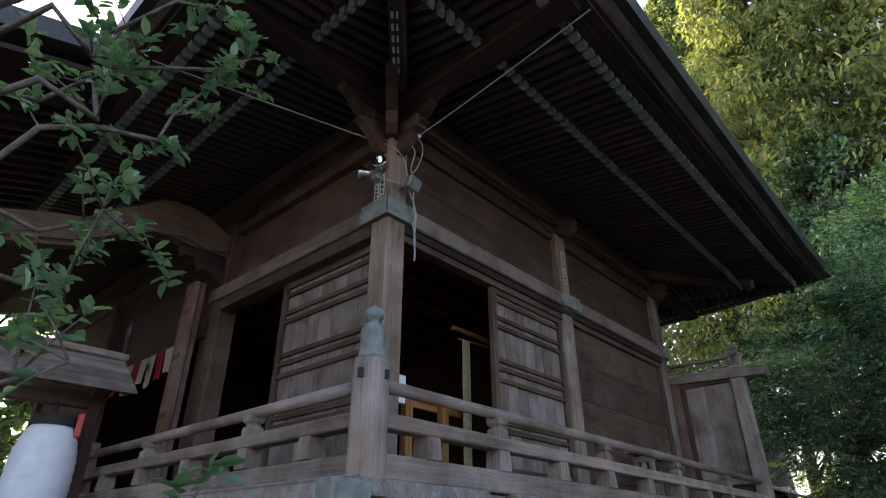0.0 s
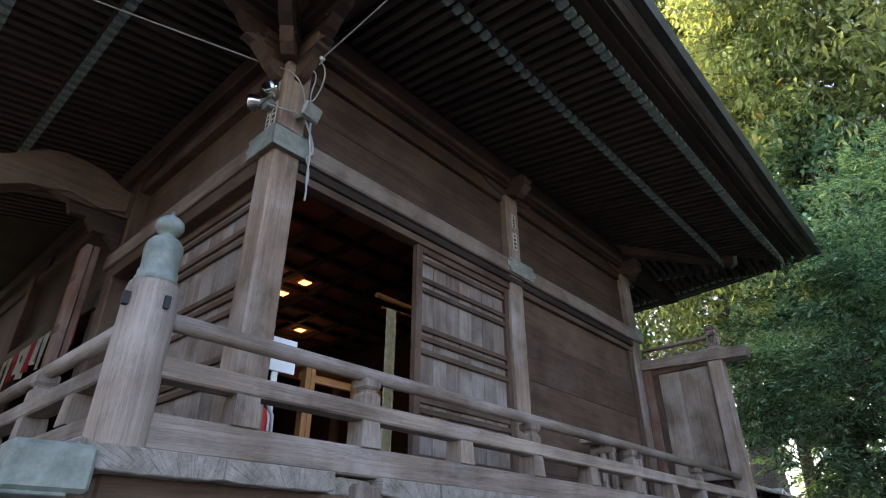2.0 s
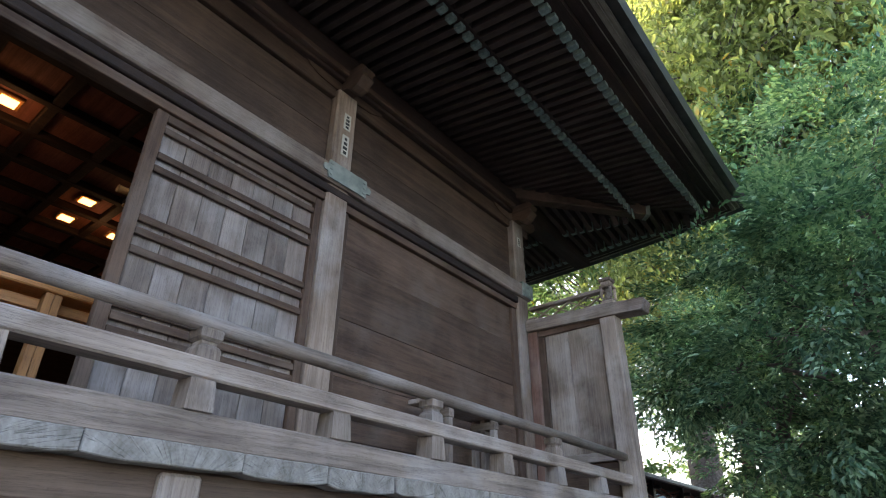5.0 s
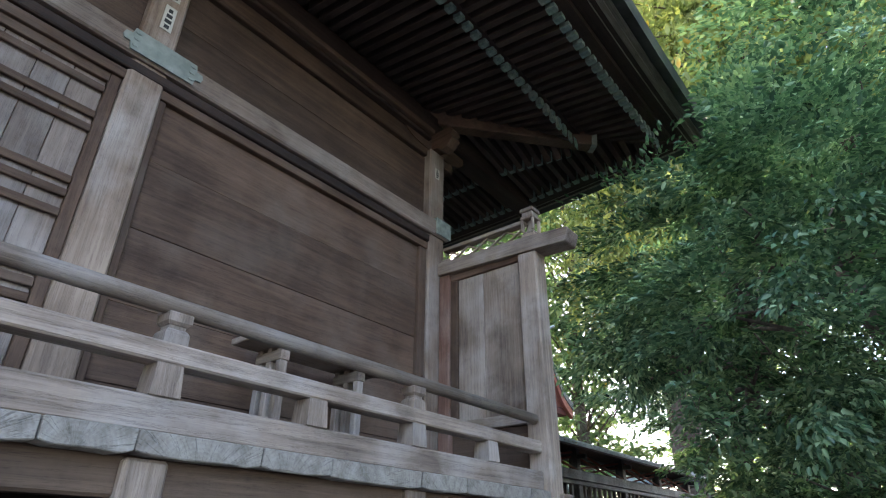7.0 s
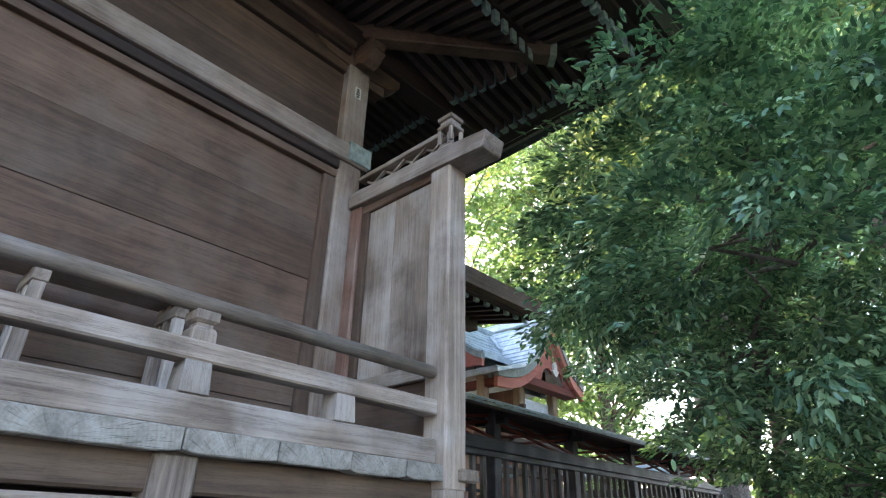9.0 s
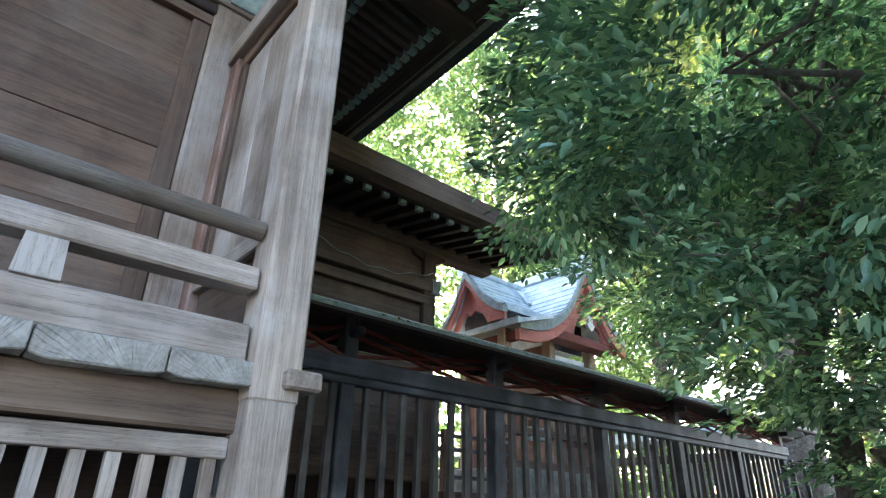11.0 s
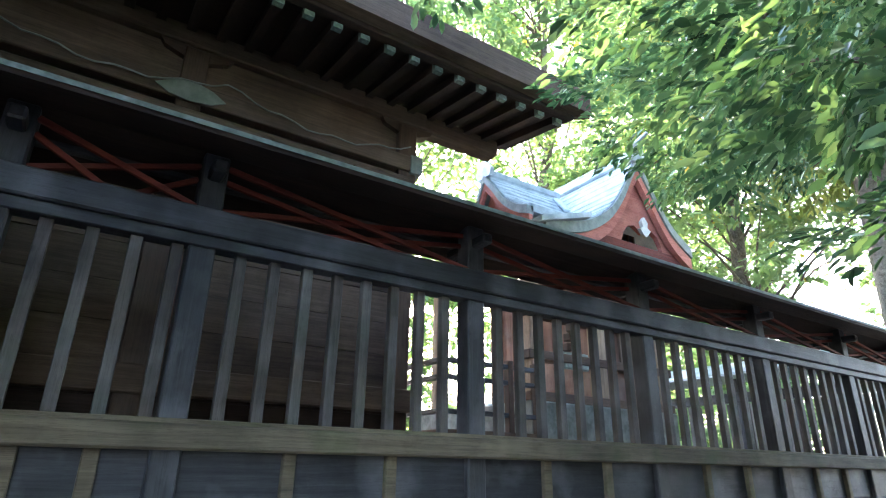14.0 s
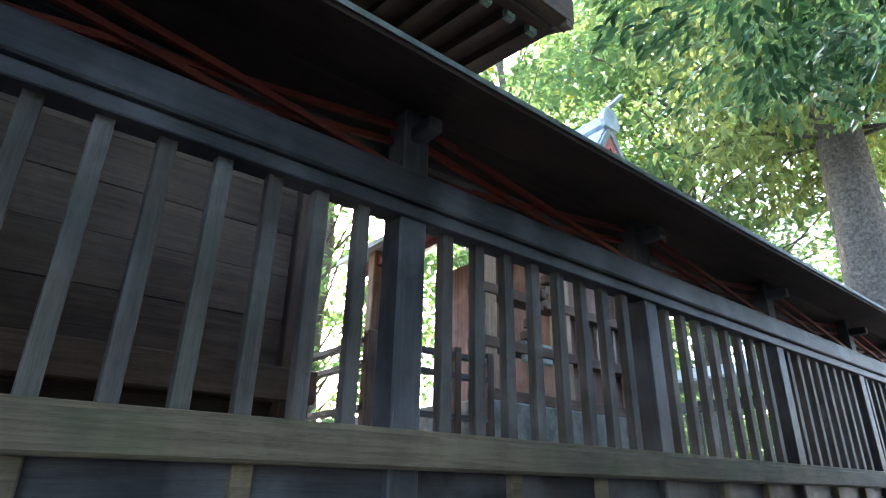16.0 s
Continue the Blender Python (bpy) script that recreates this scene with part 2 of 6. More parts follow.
M["grey_plastic"] = plain("grey_cable_sheath", (0.26, 0.26, 0.25), (0.42, 0.42, 0.40), rough=0.55)
M["lamp_metal"] = plain("grey_green_lamp_housing", (0.16, 0.17, 0.16), (0.32, 0.33, 0.31), rough=0.45, metal=0.4)
M["chrome"] = plain("bright_reflector", (0.6, 0.6, 0.6), (0.85, 0.85, 0.85), rough=0.12, metal=1.0)
M["cloth"] = plain("cream_cloth", (0.46, 0.43, 0.36), (0.62, 0.59, 0.52), rough=0.95, scale=20)
M["cloth_red"] = plain("crimson_cloth", (0.30, 0.015, 0.03), (0.45, 0.03, 0.05), rough=0.9, scale=20)
M["cloth_yellow"] = plain("pale_yellow_curtain_cloth", (0.34, 0.29, 0.15), (0.52, 0.46, 0.27), rough=0.9, scale=20)
M["salmon"] = wood("faded_salmon_red_painted_wood", (0.30, 0.085, 0.06), (0.48, 0.175, 0.125), "y", rough=0.75)
M["panel_black"] = plain("blue_black_painted_boarding", (0.007, 0.009, 0.014), (0.022, 0.026, 0.034), rough=0.75, scale=5)
M["red_paint"] = plain("red_enamel", (0.42, 0.02, 0.02), (0.55, 0.04, 0.03), rough=0.35)
M["screen"] = plain("white_board_face", (0.78, 0.79, 0.8), (0.84, 0.85, 0.86), rough=0.4)
M["glow"] = plain("lit_ceiling_lamp_glass", (0.9, 0.6, 0.3), (0.95, 0.7, 0.4), emit=(1.0, 0.45, 0.10), power=1.0)
M["amber"] = plain("amber_paper_lamp", (0.6, 0.3, 0.05), (0.7, 0.4, 0.08), emit=(1.0, 0.45, 0.05), power=0.25)
M["coffer"] = wood("red_brown_ceiling_panel", (0.14, 0.045, 0.028), (0.30, 0.11, 0.07), "x")
M["stone"] = plain("mossy_grey_stone", (0.10, 0.105, 0.085), (0.26, 0.255, 0.225), rough=0.9, scale=6, bump=0.5)
M["plaster"] = plain("white_lime_plaster", (0.55, 0.56, 0.58), (0.72, 0.73, 0.75), rough=0.9)
M["soil"] = plain("trodden_pale_gravel_soil", (0.12, 0.10, 0.08), (0.25, 0.22, 0.18), rough=0.95, scale=3, bump=0.6)
M["bark"] = plain("furrowed_grey_brown_bark", (0.06, 0.048, 0.038), (0.20, 0.17, 0.14), rough=0.95, scale=16, bump=0.9)
M["leaf_near"] = foliage("glossy_dark_evergreen_leaf", (0.024, 0.062, 0.046), (0.132, 0.255, 0.165), (0.33, 0.48, 0.30), gloss=0.19, through_light=0.25)
M["leaf_left"] = foliage("fresh_evergreen_leaf", (0.06, 0.13, 0.08), (0.13, 0.25, 0.145), (0.24, 0.39, 0.19), gloss=0.3, through_light=0.3)
M["leaf_lit"] = foliage("light_green_woodland_leaf", (0.10, 0.155, 0.085), (0.16, 0.24, 0.125), (0.25, 0.32, 0.14), gloss=0.5, through_light=0.5, glow=(1.25, 1.45, 0.9), old=(0.40, 0.30, 0.05))
M["needle"] = foliage("yellow_green_cypress_spray", (0.11, 0.15, 0.06), (0.225, 0.275, 0.115), (0.36, 0.39, 0.16), gloss=0.6, through_light=0.5, glow=(1.35, 1.4, 0.75), old=(0.42, 0.28, 0.06))
M["litter"] = foliage("brown_fallen_leaf", (0.06, 0.04, 0.02), (0.14, 0.09, 0.05), (0.24, 0.17, 0.09), gloss=0.8, through_light=0.1)


# ---------------------------------------------------------------- building blocks
def thing(name, label, category, base=(0, 0, 0), kind="", group=""):
    e = new(name)
    e.location = base
    e.empty_display_size = 0.1
    return tagged(e, label, category, group, kind)


def part(name, bm, material, parent=None, label="", smooth=False):
    """Links a bmesh as one mesh object, under a thing or a part."""
    me = bpy.data.meshes.new(name)
    bmesh.ops.recalc_face_normals(bm, faces=bm.faces)
    bm.to_mesh(me)
    bm.free()
    me.materials.append(material)
    if smooth:
        for f in me.polygons:
            f.use_smooth = True
    ob = new(name, me)
    hang(ob, parent)
    return tagged(ob, label)


def hang(ob, parent):
    if parent is not None:
        ob.parent = parent
        ob.matrix_parent_inverse = parent.matrix_basis.inverted() if parent.parent is None else Matrix.Identity(4)


def box(x0, x1, y0, y1, z0, z1, bev=0.006, bm=None):
    """A box with chamfered edges."""
    own = bm is None
    b = bmesh.new()
    bmesh.ops.create_cube(b, size=1, matrix=Matrix.Translation(((x0 + x1) / 2, (y0 + y1) / 2, (z0 + z1) / 2)) @ Matrix.Diagonal((x1 - x0, y1 - y0, z1 - z0, 1)))
    if bev:
        bmesh.ops.bevel(b, geom=b.edges[:], offset=min(bev, 0.3 * min(x1 - x0, y1 - y0, z1 - z0)), segments=1, affect="EDGES")
    if own:
        return b
    me = bpy.data.meshes.new("tmp")
    b.to_mesh(me)
    b.free()
    bm.from_mesh(me)
    bpy.data.meshes.remove(me)
    return bm


def bar(a, b, w, h, bev=0.004):
    """A square bar from a to b, w across and h deep."""
    a, b = Vector(a), Vector(b)
    d = b - a
    m = Matrix.Translation((a + b) / 2) @ d.to_track_quat("X", "Z").to_matrix().to_4x4() @ Matrix.Diagonal((d.length, w, h, 1))
    bm = bmesh.new()
    bmesh.ops.create_cube(bm, size=1, matrix=m)
    if bev:
        bmesh.ops.bevel(bm, geom=bm.edges[:], offset=bev, segments=1, affect="EDGES")
    return bm


def tube(points, radii, sides=10, cap=True):
    """A round tube along points."""
    bm = bmesh.new()
    rings = []
    pts = [Vector(p) for p in points]
    if not hasattr(radii, "__len__"):
        radii = [radii] * len(pts)
    for i, p in enumerate(pts):
        d = (pts[min(i + 1, len(pts) - 1)] - pts[max(i - 1, 0)]).normalized()
        u = d.orthogonal().normalized() if abs(d.z) < 0.95 else Vector((1, 0, 0))
        if abs(d.z) < 0.95:
            u = d.cross(Vector((0, 0, 1))).normalized()
        v = d.cross(u).normalized()
        u = v.cross(d).normalized()
        rings.append([bm.verts.new(p + radii[i] * (math.cos(k * math.tau / sides) * u + math.sin(k * math.tau / sides) * v)) for k in range(sides)])
    for r, s in zip(rings, rings[1:]):
        for k in range(sides):
            bm.faces.new((r[k], r[(k + 1) % sides], s[(k + 1) % sides], s[k]))
    if cap:
        bm.faces.new(rings[0])
        bm.faces.new(rings[-1])
    return bm


def turned(cx, cy, profile, sides=24):
    """A body of revolution about the upright through (cx, cy); profile: (radius, z)."""
    bm = bmesh.new()
    rings = [[bm.verts.new((cx + r * math.cos(k * math.tau / sides), cy + r * math.sin(k * math.tau / sides), z)) for k in range(sides)] for r, z in profile]
    for r, s in zip(rings, rings[1:]):
        for k in range(sides):
            bm.faces.new((r[k], r[(k + 1) % sides], s[(k + 1) % sides], s[k]))
    bm.faces.new(rings[0])
    bm.faces.new(rings[-1])
    return bm


def prism(outline, axis, a, b):
    """An outline of (u, v) pairs, pushed from a to b along the axis ('x': u=y, v=z; 'y': u=x, v=z; 'z': u=x, v=y)."""
    bm = bmesh.new()

    def at(u, v, w):
        return {"x": (w, u, v), "y": (u, w, v), "z": (u, v, w)}[axis]
    lo = [bm.verts.new(at(u, v, a)) for u, v in outline]
    hi = [bm.verts.new(at(u, v, b)) for u, v in outline]
    bm.faces.new(lo)
    bm.faces.new(hi)
    for i in range(len(lo)):
        j = (i + 1) % len(lo)
        bm.faces.new((lo[i], lo[j], hi[j], hi[i]))
    return bm


def piece(name, mesh, parent, m):
    """One of many alike pieces that share a mesh, posed by m."""
    ob = new(name, mesh)
    hang(ob, parent)
    ob.matrix_basis = m
    return ob


def mesh_of(bm, name, *mats):
    me = bpy.data.meshes.new(name)
    bmesh.ops.recalc_face_normals(bm, faces=bm.faces)
    bm.to_mesh(me)
    bm.free()
    for m in mats:
        me.materials.append(m)
    return me


def leaves(name, centres, size, material, parent, rng, droop=0.3, slim=0.42, label="", spread=None, fold=0.25):
    """Many folded leaves in one mesh: each six-cornered, with a crease along the rib."""
    n = len(centres)
    az = rng.uniform(0, math.tau, n)
    pitch = rng.normal(-droop, 0.45, n)
    d = np.stack([np.cos(az) * np.cos(pitch), np.sin(az) * np.cos(pitch), np.sin(pitch)], 1)
    side = np.stack([-np.sin(az), np.cos(az), rng.normal(0, 0.55, n)], 1)
    side -= d * (side * d).sum(1)[:, None]
    side /= np.linalg.norm(side, axis=1)[:, None]
    up = np.cross(d, side)
    s = size * rng.uniform(0.6, 1.25, n)
    L, W, F = d * s[:, None], side * (s * slim)[:, None], up * (s * fold * slim)[:, None]
    c = np.asarray(centres)
    v = np.stack([c, c + L * 0.30 + W * 0.85 * 0.5 + F * 0.6, c + L * 0.68 + W * 0.8 * 0.5 + F * 0.6, c + L - up * (s * 0.08)[:, None],
                  c + L * 0.68 - W * 0.8 * 0.5 + F * 0.6, c + L * 0.30 - W * 0.85 * 0.5 + F * 0.6], 1).reshape(-1, 3)
    base = (np.arange(n) * 6)[:, None]
    faces = np.concatenate([base + np.array([0, 1, 2, 3]), base + np.array([0, 3, 4, 5])], 1).reshape(-1, 4)
    me = bpy.data.meshes.new(name)
    me.vertices.add(len(v))
    me.vertices.foreach_set("co", v.ravel())
    me.loops.add(faces.size)
    me.loops.foreach_set("vertex_index", faces.ravel())
    me.polygons.add(len(faces))
    me.polygons.foreach_set("loop_start", np.arange(0, faces.size, 4))
    me.update(calc_edges=True)
    me.materials.append(material)
    ob = new(name, me)
    hang(ob, parent)
    return tagged(ob, label)


# ---------------------------------------------------------------- ground
GZ = -0.1
bm = bmesh.new()
bmesh.ops.create_grid(bm, x_segments=60, y_segments=60, size=400)
for v in bm.verts:
    v.co.z = GZ + (0.0 if max(abs(v.co.x), abs(v.co.y)) < 40 else 0.6 * noise.noise(v.co * 0.02))
tagged(part("ground", bm, M["soil"]), "bare trodden brown sandy soil round the shrine halls", "ground", kind="structure")

# ---------------------------------------------------------------- main hall
FLOOR = 1.64
hall = thing("main_hall", "old weathered dark timber shrine hall with deep double-rafter eaves", "shrine hall", (0, 0, GZ), kind="structure")
C1, C2, C3 = -0.03, 2.67, 5.33          # side columns, along the wall
FRONT_X = (-0.08, -2.75, -6.1, -8.8)    # front columns


def column(x, y, name="column"):
    col = part(name, box(x - 0.105, x + 0.105, y - 0.105, y + 0.105, 1.2, 4.74, 0.014), M["post_z"], hall)
    return col


for y in (C1, C2, C3):
    column(-0.08, y)
for x in FRONT_X[1:]:
    column(x, C1).data.materials[0] = M["brown_z"]
for x in FRONT_X[1:]:
    column(x, C3)
column(-8.8, C2)

# side wall: belt beam, door head, boards, frieze
part("belt_beam", box(-0.16, 0.055, C1 - 0.15, C3 + 0.14, 3.785, 3.945, 0.012), M["belt_y"], hall)
part("door_head", box(-0.12, 0.030, C1 + 0.10, C3 - 0.10, 3.702, 3.772, 0.008), M["dark_y"], hall)
part("door_head", box(-0.10, 0.008, C1 + 0.10, C3 - 0.10, 3.635, 3.698, 0.004), M["brown_y"], hall)
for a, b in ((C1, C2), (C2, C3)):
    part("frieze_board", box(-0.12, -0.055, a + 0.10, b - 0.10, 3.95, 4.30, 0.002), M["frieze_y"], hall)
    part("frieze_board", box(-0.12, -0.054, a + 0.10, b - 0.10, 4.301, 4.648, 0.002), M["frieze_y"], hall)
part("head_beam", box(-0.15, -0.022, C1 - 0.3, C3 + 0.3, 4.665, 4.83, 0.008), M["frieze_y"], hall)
part("head_groove", box(-0.13, -0.09, C1, C3, 4.645, 4.668, 0), M["dark_y"], hall)
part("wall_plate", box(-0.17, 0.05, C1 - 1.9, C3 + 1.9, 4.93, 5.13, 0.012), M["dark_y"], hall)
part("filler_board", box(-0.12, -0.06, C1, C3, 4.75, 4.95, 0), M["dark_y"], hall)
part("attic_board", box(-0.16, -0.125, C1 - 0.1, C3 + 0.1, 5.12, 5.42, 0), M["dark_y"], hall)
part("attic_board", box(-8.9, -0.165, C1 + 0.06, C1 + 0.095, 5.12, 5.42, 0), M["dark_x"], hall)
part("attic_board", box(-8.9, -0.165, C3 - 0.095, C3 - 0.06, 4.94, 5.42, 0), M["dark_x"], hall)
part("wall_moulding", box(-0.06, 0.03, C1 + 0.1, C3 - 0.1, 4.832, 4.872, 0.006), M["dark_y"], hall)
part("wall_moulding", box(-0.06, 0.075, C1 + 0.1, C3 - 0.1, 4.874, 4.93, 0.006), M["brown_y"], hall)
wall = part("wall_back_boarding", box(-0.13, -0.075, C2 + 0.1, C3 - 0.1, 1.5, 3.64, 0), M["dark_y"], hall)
zz = (1.66, 1.98, 2.38, 2.80, 3.235, 3.635)
for i, (a, b) in enumerate(zip(zz, zz[1:])):
    part("wall_board", box(-0.073, -0.036 + 0.004 * (i % 2), C2 + 0.107, C3 - 0.107, a + 0.0015, b - 0.001, 0.003), M["brown_y"], wall)
# inner jamb of the solid bay
part("jamb", box(-0.07, 0.0, C3 - 0.20, C3 - 0.107, 1.66, 3.63, 0.006), M["brown_z"], hall)
part("jamb", box(-0.07, 0.0, C2 + 0.107, C2 + 0.15, 1.66, 3.63, 0.006), M["brown_z"], hall)


def boat_bracket(y, out=0.0):
    """A bracket arm with rounded underside on a column's head, along the wall and outwards."""
    o = [(-0.46, 4.93), (-0.46, 4.86), (-0.40, 4.80), (-0.30, 4.76), (-0.12, 4.745), (0.12, 4.745), (0.30, 4.76), (0.40, 4.80), (0.46, 4.86), (0.46, 4.93)]
    part("bracket", prism([(y + u, v) for u, v in o], "x", -0.15, -0.01), M["brown_y"], hall)
    n = [(-0.2, 4.745), (0.14, 4.745), (0.20, 4.70), (0.26, 4.72), (0.33, 4.79), (0.31, 4.84), (0.34, 4.87), (0.30, 4.93), (-0.2, 4.93)]
    part("bracket_nose", prism([(u - 0.08, v) for u, v in n], "y", y - 0.06, y + 0.06), M["brown_x"], hall)


for y in (C2, C3):
    boat_bracket(y)
for x in FRONT_X[1:3]:
    o = [(-0.46, 4.93), (-0.40, 4.80), (-0.12, 4.745), (0.12, 4.745), (0.40, 4.80), (0.46, 4.93)]
    part("bracket", prism([(x + u, v) for u, v in o], "y", C1 - 0.06, C1 + 0.06), M["dark_x"], hall)
# corner bracket cluster: crossed arms with up-curled noses in three tiers
for k in range(3):
    z0 = 4.60 + 0.13 * k
    r = 0.20 + 0.15 * k
    for ang in (0, -45, -90):
        m = pose(-0.08, C1, 0, 0, 0, ang)
        n = [(-0.25, z0), (r - 0.04, z0), (r + 0.02, z0 - 0.015), (r + 0.10, z0 + 0.03), (r + 0.17, z0 + 0.12), (r + 0.08, z0 + 0.10), (-0.25, z0 + 0.11)]
        b = prism(n, "y", -0.05, 0.05)
        bmesh.ops.transform(b, matrix=m, verts=b.verts)
        part("corner_bracket", b, M["brown_x"] if k == 0 else M["dark_x"], hall)
    for ang in (0, -45, -90):
        m = pose(-0.08, C1, 0, 0, 0, ang)
        b = box(r - 0.02, r + 0.10, -0.06, 0.06, z0 + 0.11, z0 + 0.16, 0.012)
        bmesh.ops.transform(b, matrix=m, verts=b.verts)
        part("bearing_block", b, M["dark_x"], hall)
# carved leaf-shaped noses on the corner column
for ang in (0, -90):
    o = [(0.08, 4.44), (0.16, 4.46), (0.24, 4.52), (0.29, 4.60), (0.37, 4.655), (0.45, 4.65), (0.40, 4.70), (0.27, 4.715), (0.16, 4.70), (0.08, 4.70)]
    b = prism(o, "y", -0.045, 0.045)
    bmesh.ops.bevel(b, geom=b.edges[:], offset=0.008, segments=1, affect="EDGES")
    bmesh.ops.transform(b, matrix=pose(-0.08, C1, 0, 0, 0, ang), verts=b.verts)
    part("carved_nose", b, M["brown_x"], hall)

# front wall
part("belt_beam", box(FRONT_X[1] - 0.15, 0.055, C1 - 0.137, C1 + 0.08, 3.787, 3.943, 0.012), M["belt_x"], hall)
part("door_head", box(FRONT_X[1] + 0.1, -0.19, C1 - 0.11, C1 + 0.05, 3.66, 3.785, 0.006), M["brown_x"], hall)
part("frieze_board", box(FRONT_X[1] + 0.1, -0.19, C1 + 0.02, C1 + 0.06, 3.945, 4.62, 0), M["brown_x"], hall)
part("head_beam", box(-8.9, 0.3, C1 - 0.07, C1 + 0.07, 4.622, 4.743, 0.01), M["brown_x"], hall)
part("wall_plate", box(-9, 1.85, C1 - 0.11, C1 + 0.11, 4.935, 5.135, 0.01), M["dark_x"], hall)
part("filler_board", box(-8.8, -0.08, C1 - 0.02, C1 + 0.03, 4.745, 4.935, 0), M["dark_x"], hall)
part("lintel", box(FRONT_X[2] + 0.1, FRONT_X[1] - 0.12, C1 - 0.12, C1 + 0.06, 3.40, 3.60, 0.01), M["dark_x"], hall)
part("transom_board", box(FRONT_X[2] + 0.1, FRONT_X[1] - 0.1, C1 + 0.0, C1 + 0.05, 3.60, 4.63, 0), M["dark_x"], hall)
part("wall_boarding", box(-8.8, FRONT_X[2] - 0.1, C1 - 0.03, C1 + 0.05, 1.5, 4.63, 0), M["brown_z"], hall)
part("jamb", box(FRONT_X[2] + 0.1, FRONT_X[2] + 0.25, C1 - 0.06, C1 + 0.05, 1.64, 3.4, 0.008), M["brown_z"], hall)
part("jamb", box(FRONT_X[1] - 0.26, FRONT_X[1] - 0.115, C1 - 0.09, C1 + 0.05, 1.64, 3.4, 0.008), M["brown_z"], hall)
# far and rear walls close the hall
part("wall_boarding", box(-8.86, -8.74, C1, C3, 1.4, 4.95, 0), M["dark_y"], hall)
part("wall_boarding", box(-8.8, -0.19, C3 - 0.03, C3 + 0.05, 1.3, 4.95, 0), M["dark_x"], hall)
# interior floor
tagged(part("floor", box(-8.75, -0.19, C1 + 0.1, C3 - 0.1, 1.52, 1.62, 0), M["brown_x"]), "worn boarded floor inside the hall", "floor", kind="structure")

# coffered ceiling: one mesh of panels and ribs
CELL, CZ = 0.58, 4.93
bm = bmesh.new()
for i in range(16):
    x = -0.52 - CELL * i
    box(x - 0.045, x + 0.045, C1 + 0.1, C3 - 0.1, CZ - 0.09, CZ, 0.008, bm)
for j in range(10):
    y = 0.06 + CELL * j
    box(-8.7, -0.13, y - 0.045, y + 0.045, CZ - 0.085, CZ - 0.004, 0.008, bm)
tagged(part("ceiling_ribs", bm, M["dark_y"]), "dark crossed ribs of the coffered ceiling", "ceiling", kind="structure")
bm = bmesh.new()
for i in range(15):
    for j in range(9):
        box(-0.52 - CELL * (i + 1) + 0.05, -0.52 - CELL * i - 0.05, 0.11 + CELL * j, 0.06 + CELL * (j + 1) - 0.05, CZ - 0.02, CZ + 0.01, 0.006, bm)
box(-8.8, -0.1, C1, C3, CZ + 0.012, CZ + 0.05, 0, bm)
tagged(part("ceiling", bm, M["coffer"]), "red-brown wooden panels of the coffered ceiling", "ceiling", kind="structure")


def ceiling_lamp(i, j):
    x, y = -0.52 - CELL * (i + 0.5), 0.06 + CELL * (j + 0.5)
    t = thing("ceiling_light", "small square warm-lit lamp set in a ceiling coffer", "ceiling light", (x, y, CZ - 0.02), group="hall ceiling lights")
    part("frame", box(x - 0.105, x + 0.105, y - 0.105, y + 0.105, CZ - 0.05, CZ - 0.022, 0.008), M["honey_x"], t)
    part("diffuser", box(x - 0.072, x + 0.072, y - 0.072, y + 0.072, CZ - 0.062, CZ - 0.051, 0.004), M["glow"], t)
    return t


for x, y in ((-2.55, 0.93), (-4.0, 2.4), (-5.45, 3.83)):
    lm = new("ceiling_lamp_light", bpy.data.lights.new("ceiling_lamp_light", "POINT"))
    lm.data.energy, lm.data.color, lm.data.shadow_soft_size = 0.28, (1.0, 0.55, 0.22), 0.08
    lm.location = (x, y, CZ - 0.30)
for i, j in ((3, 1), (5, 3), (6, 3), (5, 4), (6, 4), (8, 6), (11, 6)):
    ceiling_lamp(i, j)

# ---------------------------------------------------------------- roof of the main hall
X_IN, X_OUT, X_LIP, X_EDGE = 1.06, 1.70, 1.95, 2.12   # from the wall line
YF, YR = C1, C3                                        # front and rear wall lines
XL = -8.9                                              # far wall line


def lift(s, lo, hi):
    """How far the eave rises towards its corners."""
    mid, half = (lo + hi) / 2, (hi - lo) / 2
    return 0.16 * max(0.0, (abs(s - mid) / half - 0.45) / 0.55) ** 2


LO_Y, HI_Y = YF - X_EDGE, YR + X_EDGE
LO_X, HI_X = XL - X_EDGE, X_EDGE


def eave_point(side, s, out, z):
    """A point of the eave: s along it, out from the wall line."""
    if side == "side":
        return Vector((out, s, z + lift(s, LO_Y, HI_Y) * out / X_EDGE))
    if side == "front":
        return Vector((s, YF - out, z + lift(s, LO_X, HI_X) * out / X_EDGE))
    return Vector((s, YR + out, z + lift(s, LO_X, HI_X) * out / X_EDGE))


def strip(side, rows, n=48, closed=True):
    """A band of the eave whose section is given by (out, z) pairs, mitred at the hips."""
    bm = bmesh.new()
    lo, hi = (YF, YR) if side == "side" else (XL, 0.0)
    rings = []
    for i in range(n + 1):
        f = i / n
        rings.append([bm.verts.new(eave_point(side, lo - o + f * (hi - lo + 2 * o), o, z)) for o, z in rows])
    k = len(rows)
    for r, q in zip(rings, rings[1:]):
        for a in range(k if closed else k - 1):
            bm.faces.new((r[a], r[(a + 1) % k], q[(a + 1) % k], q[a]))
    if closed:
        bm.faces.new(rings[0])
        bm.faces.new(rings[-1])
    return bm


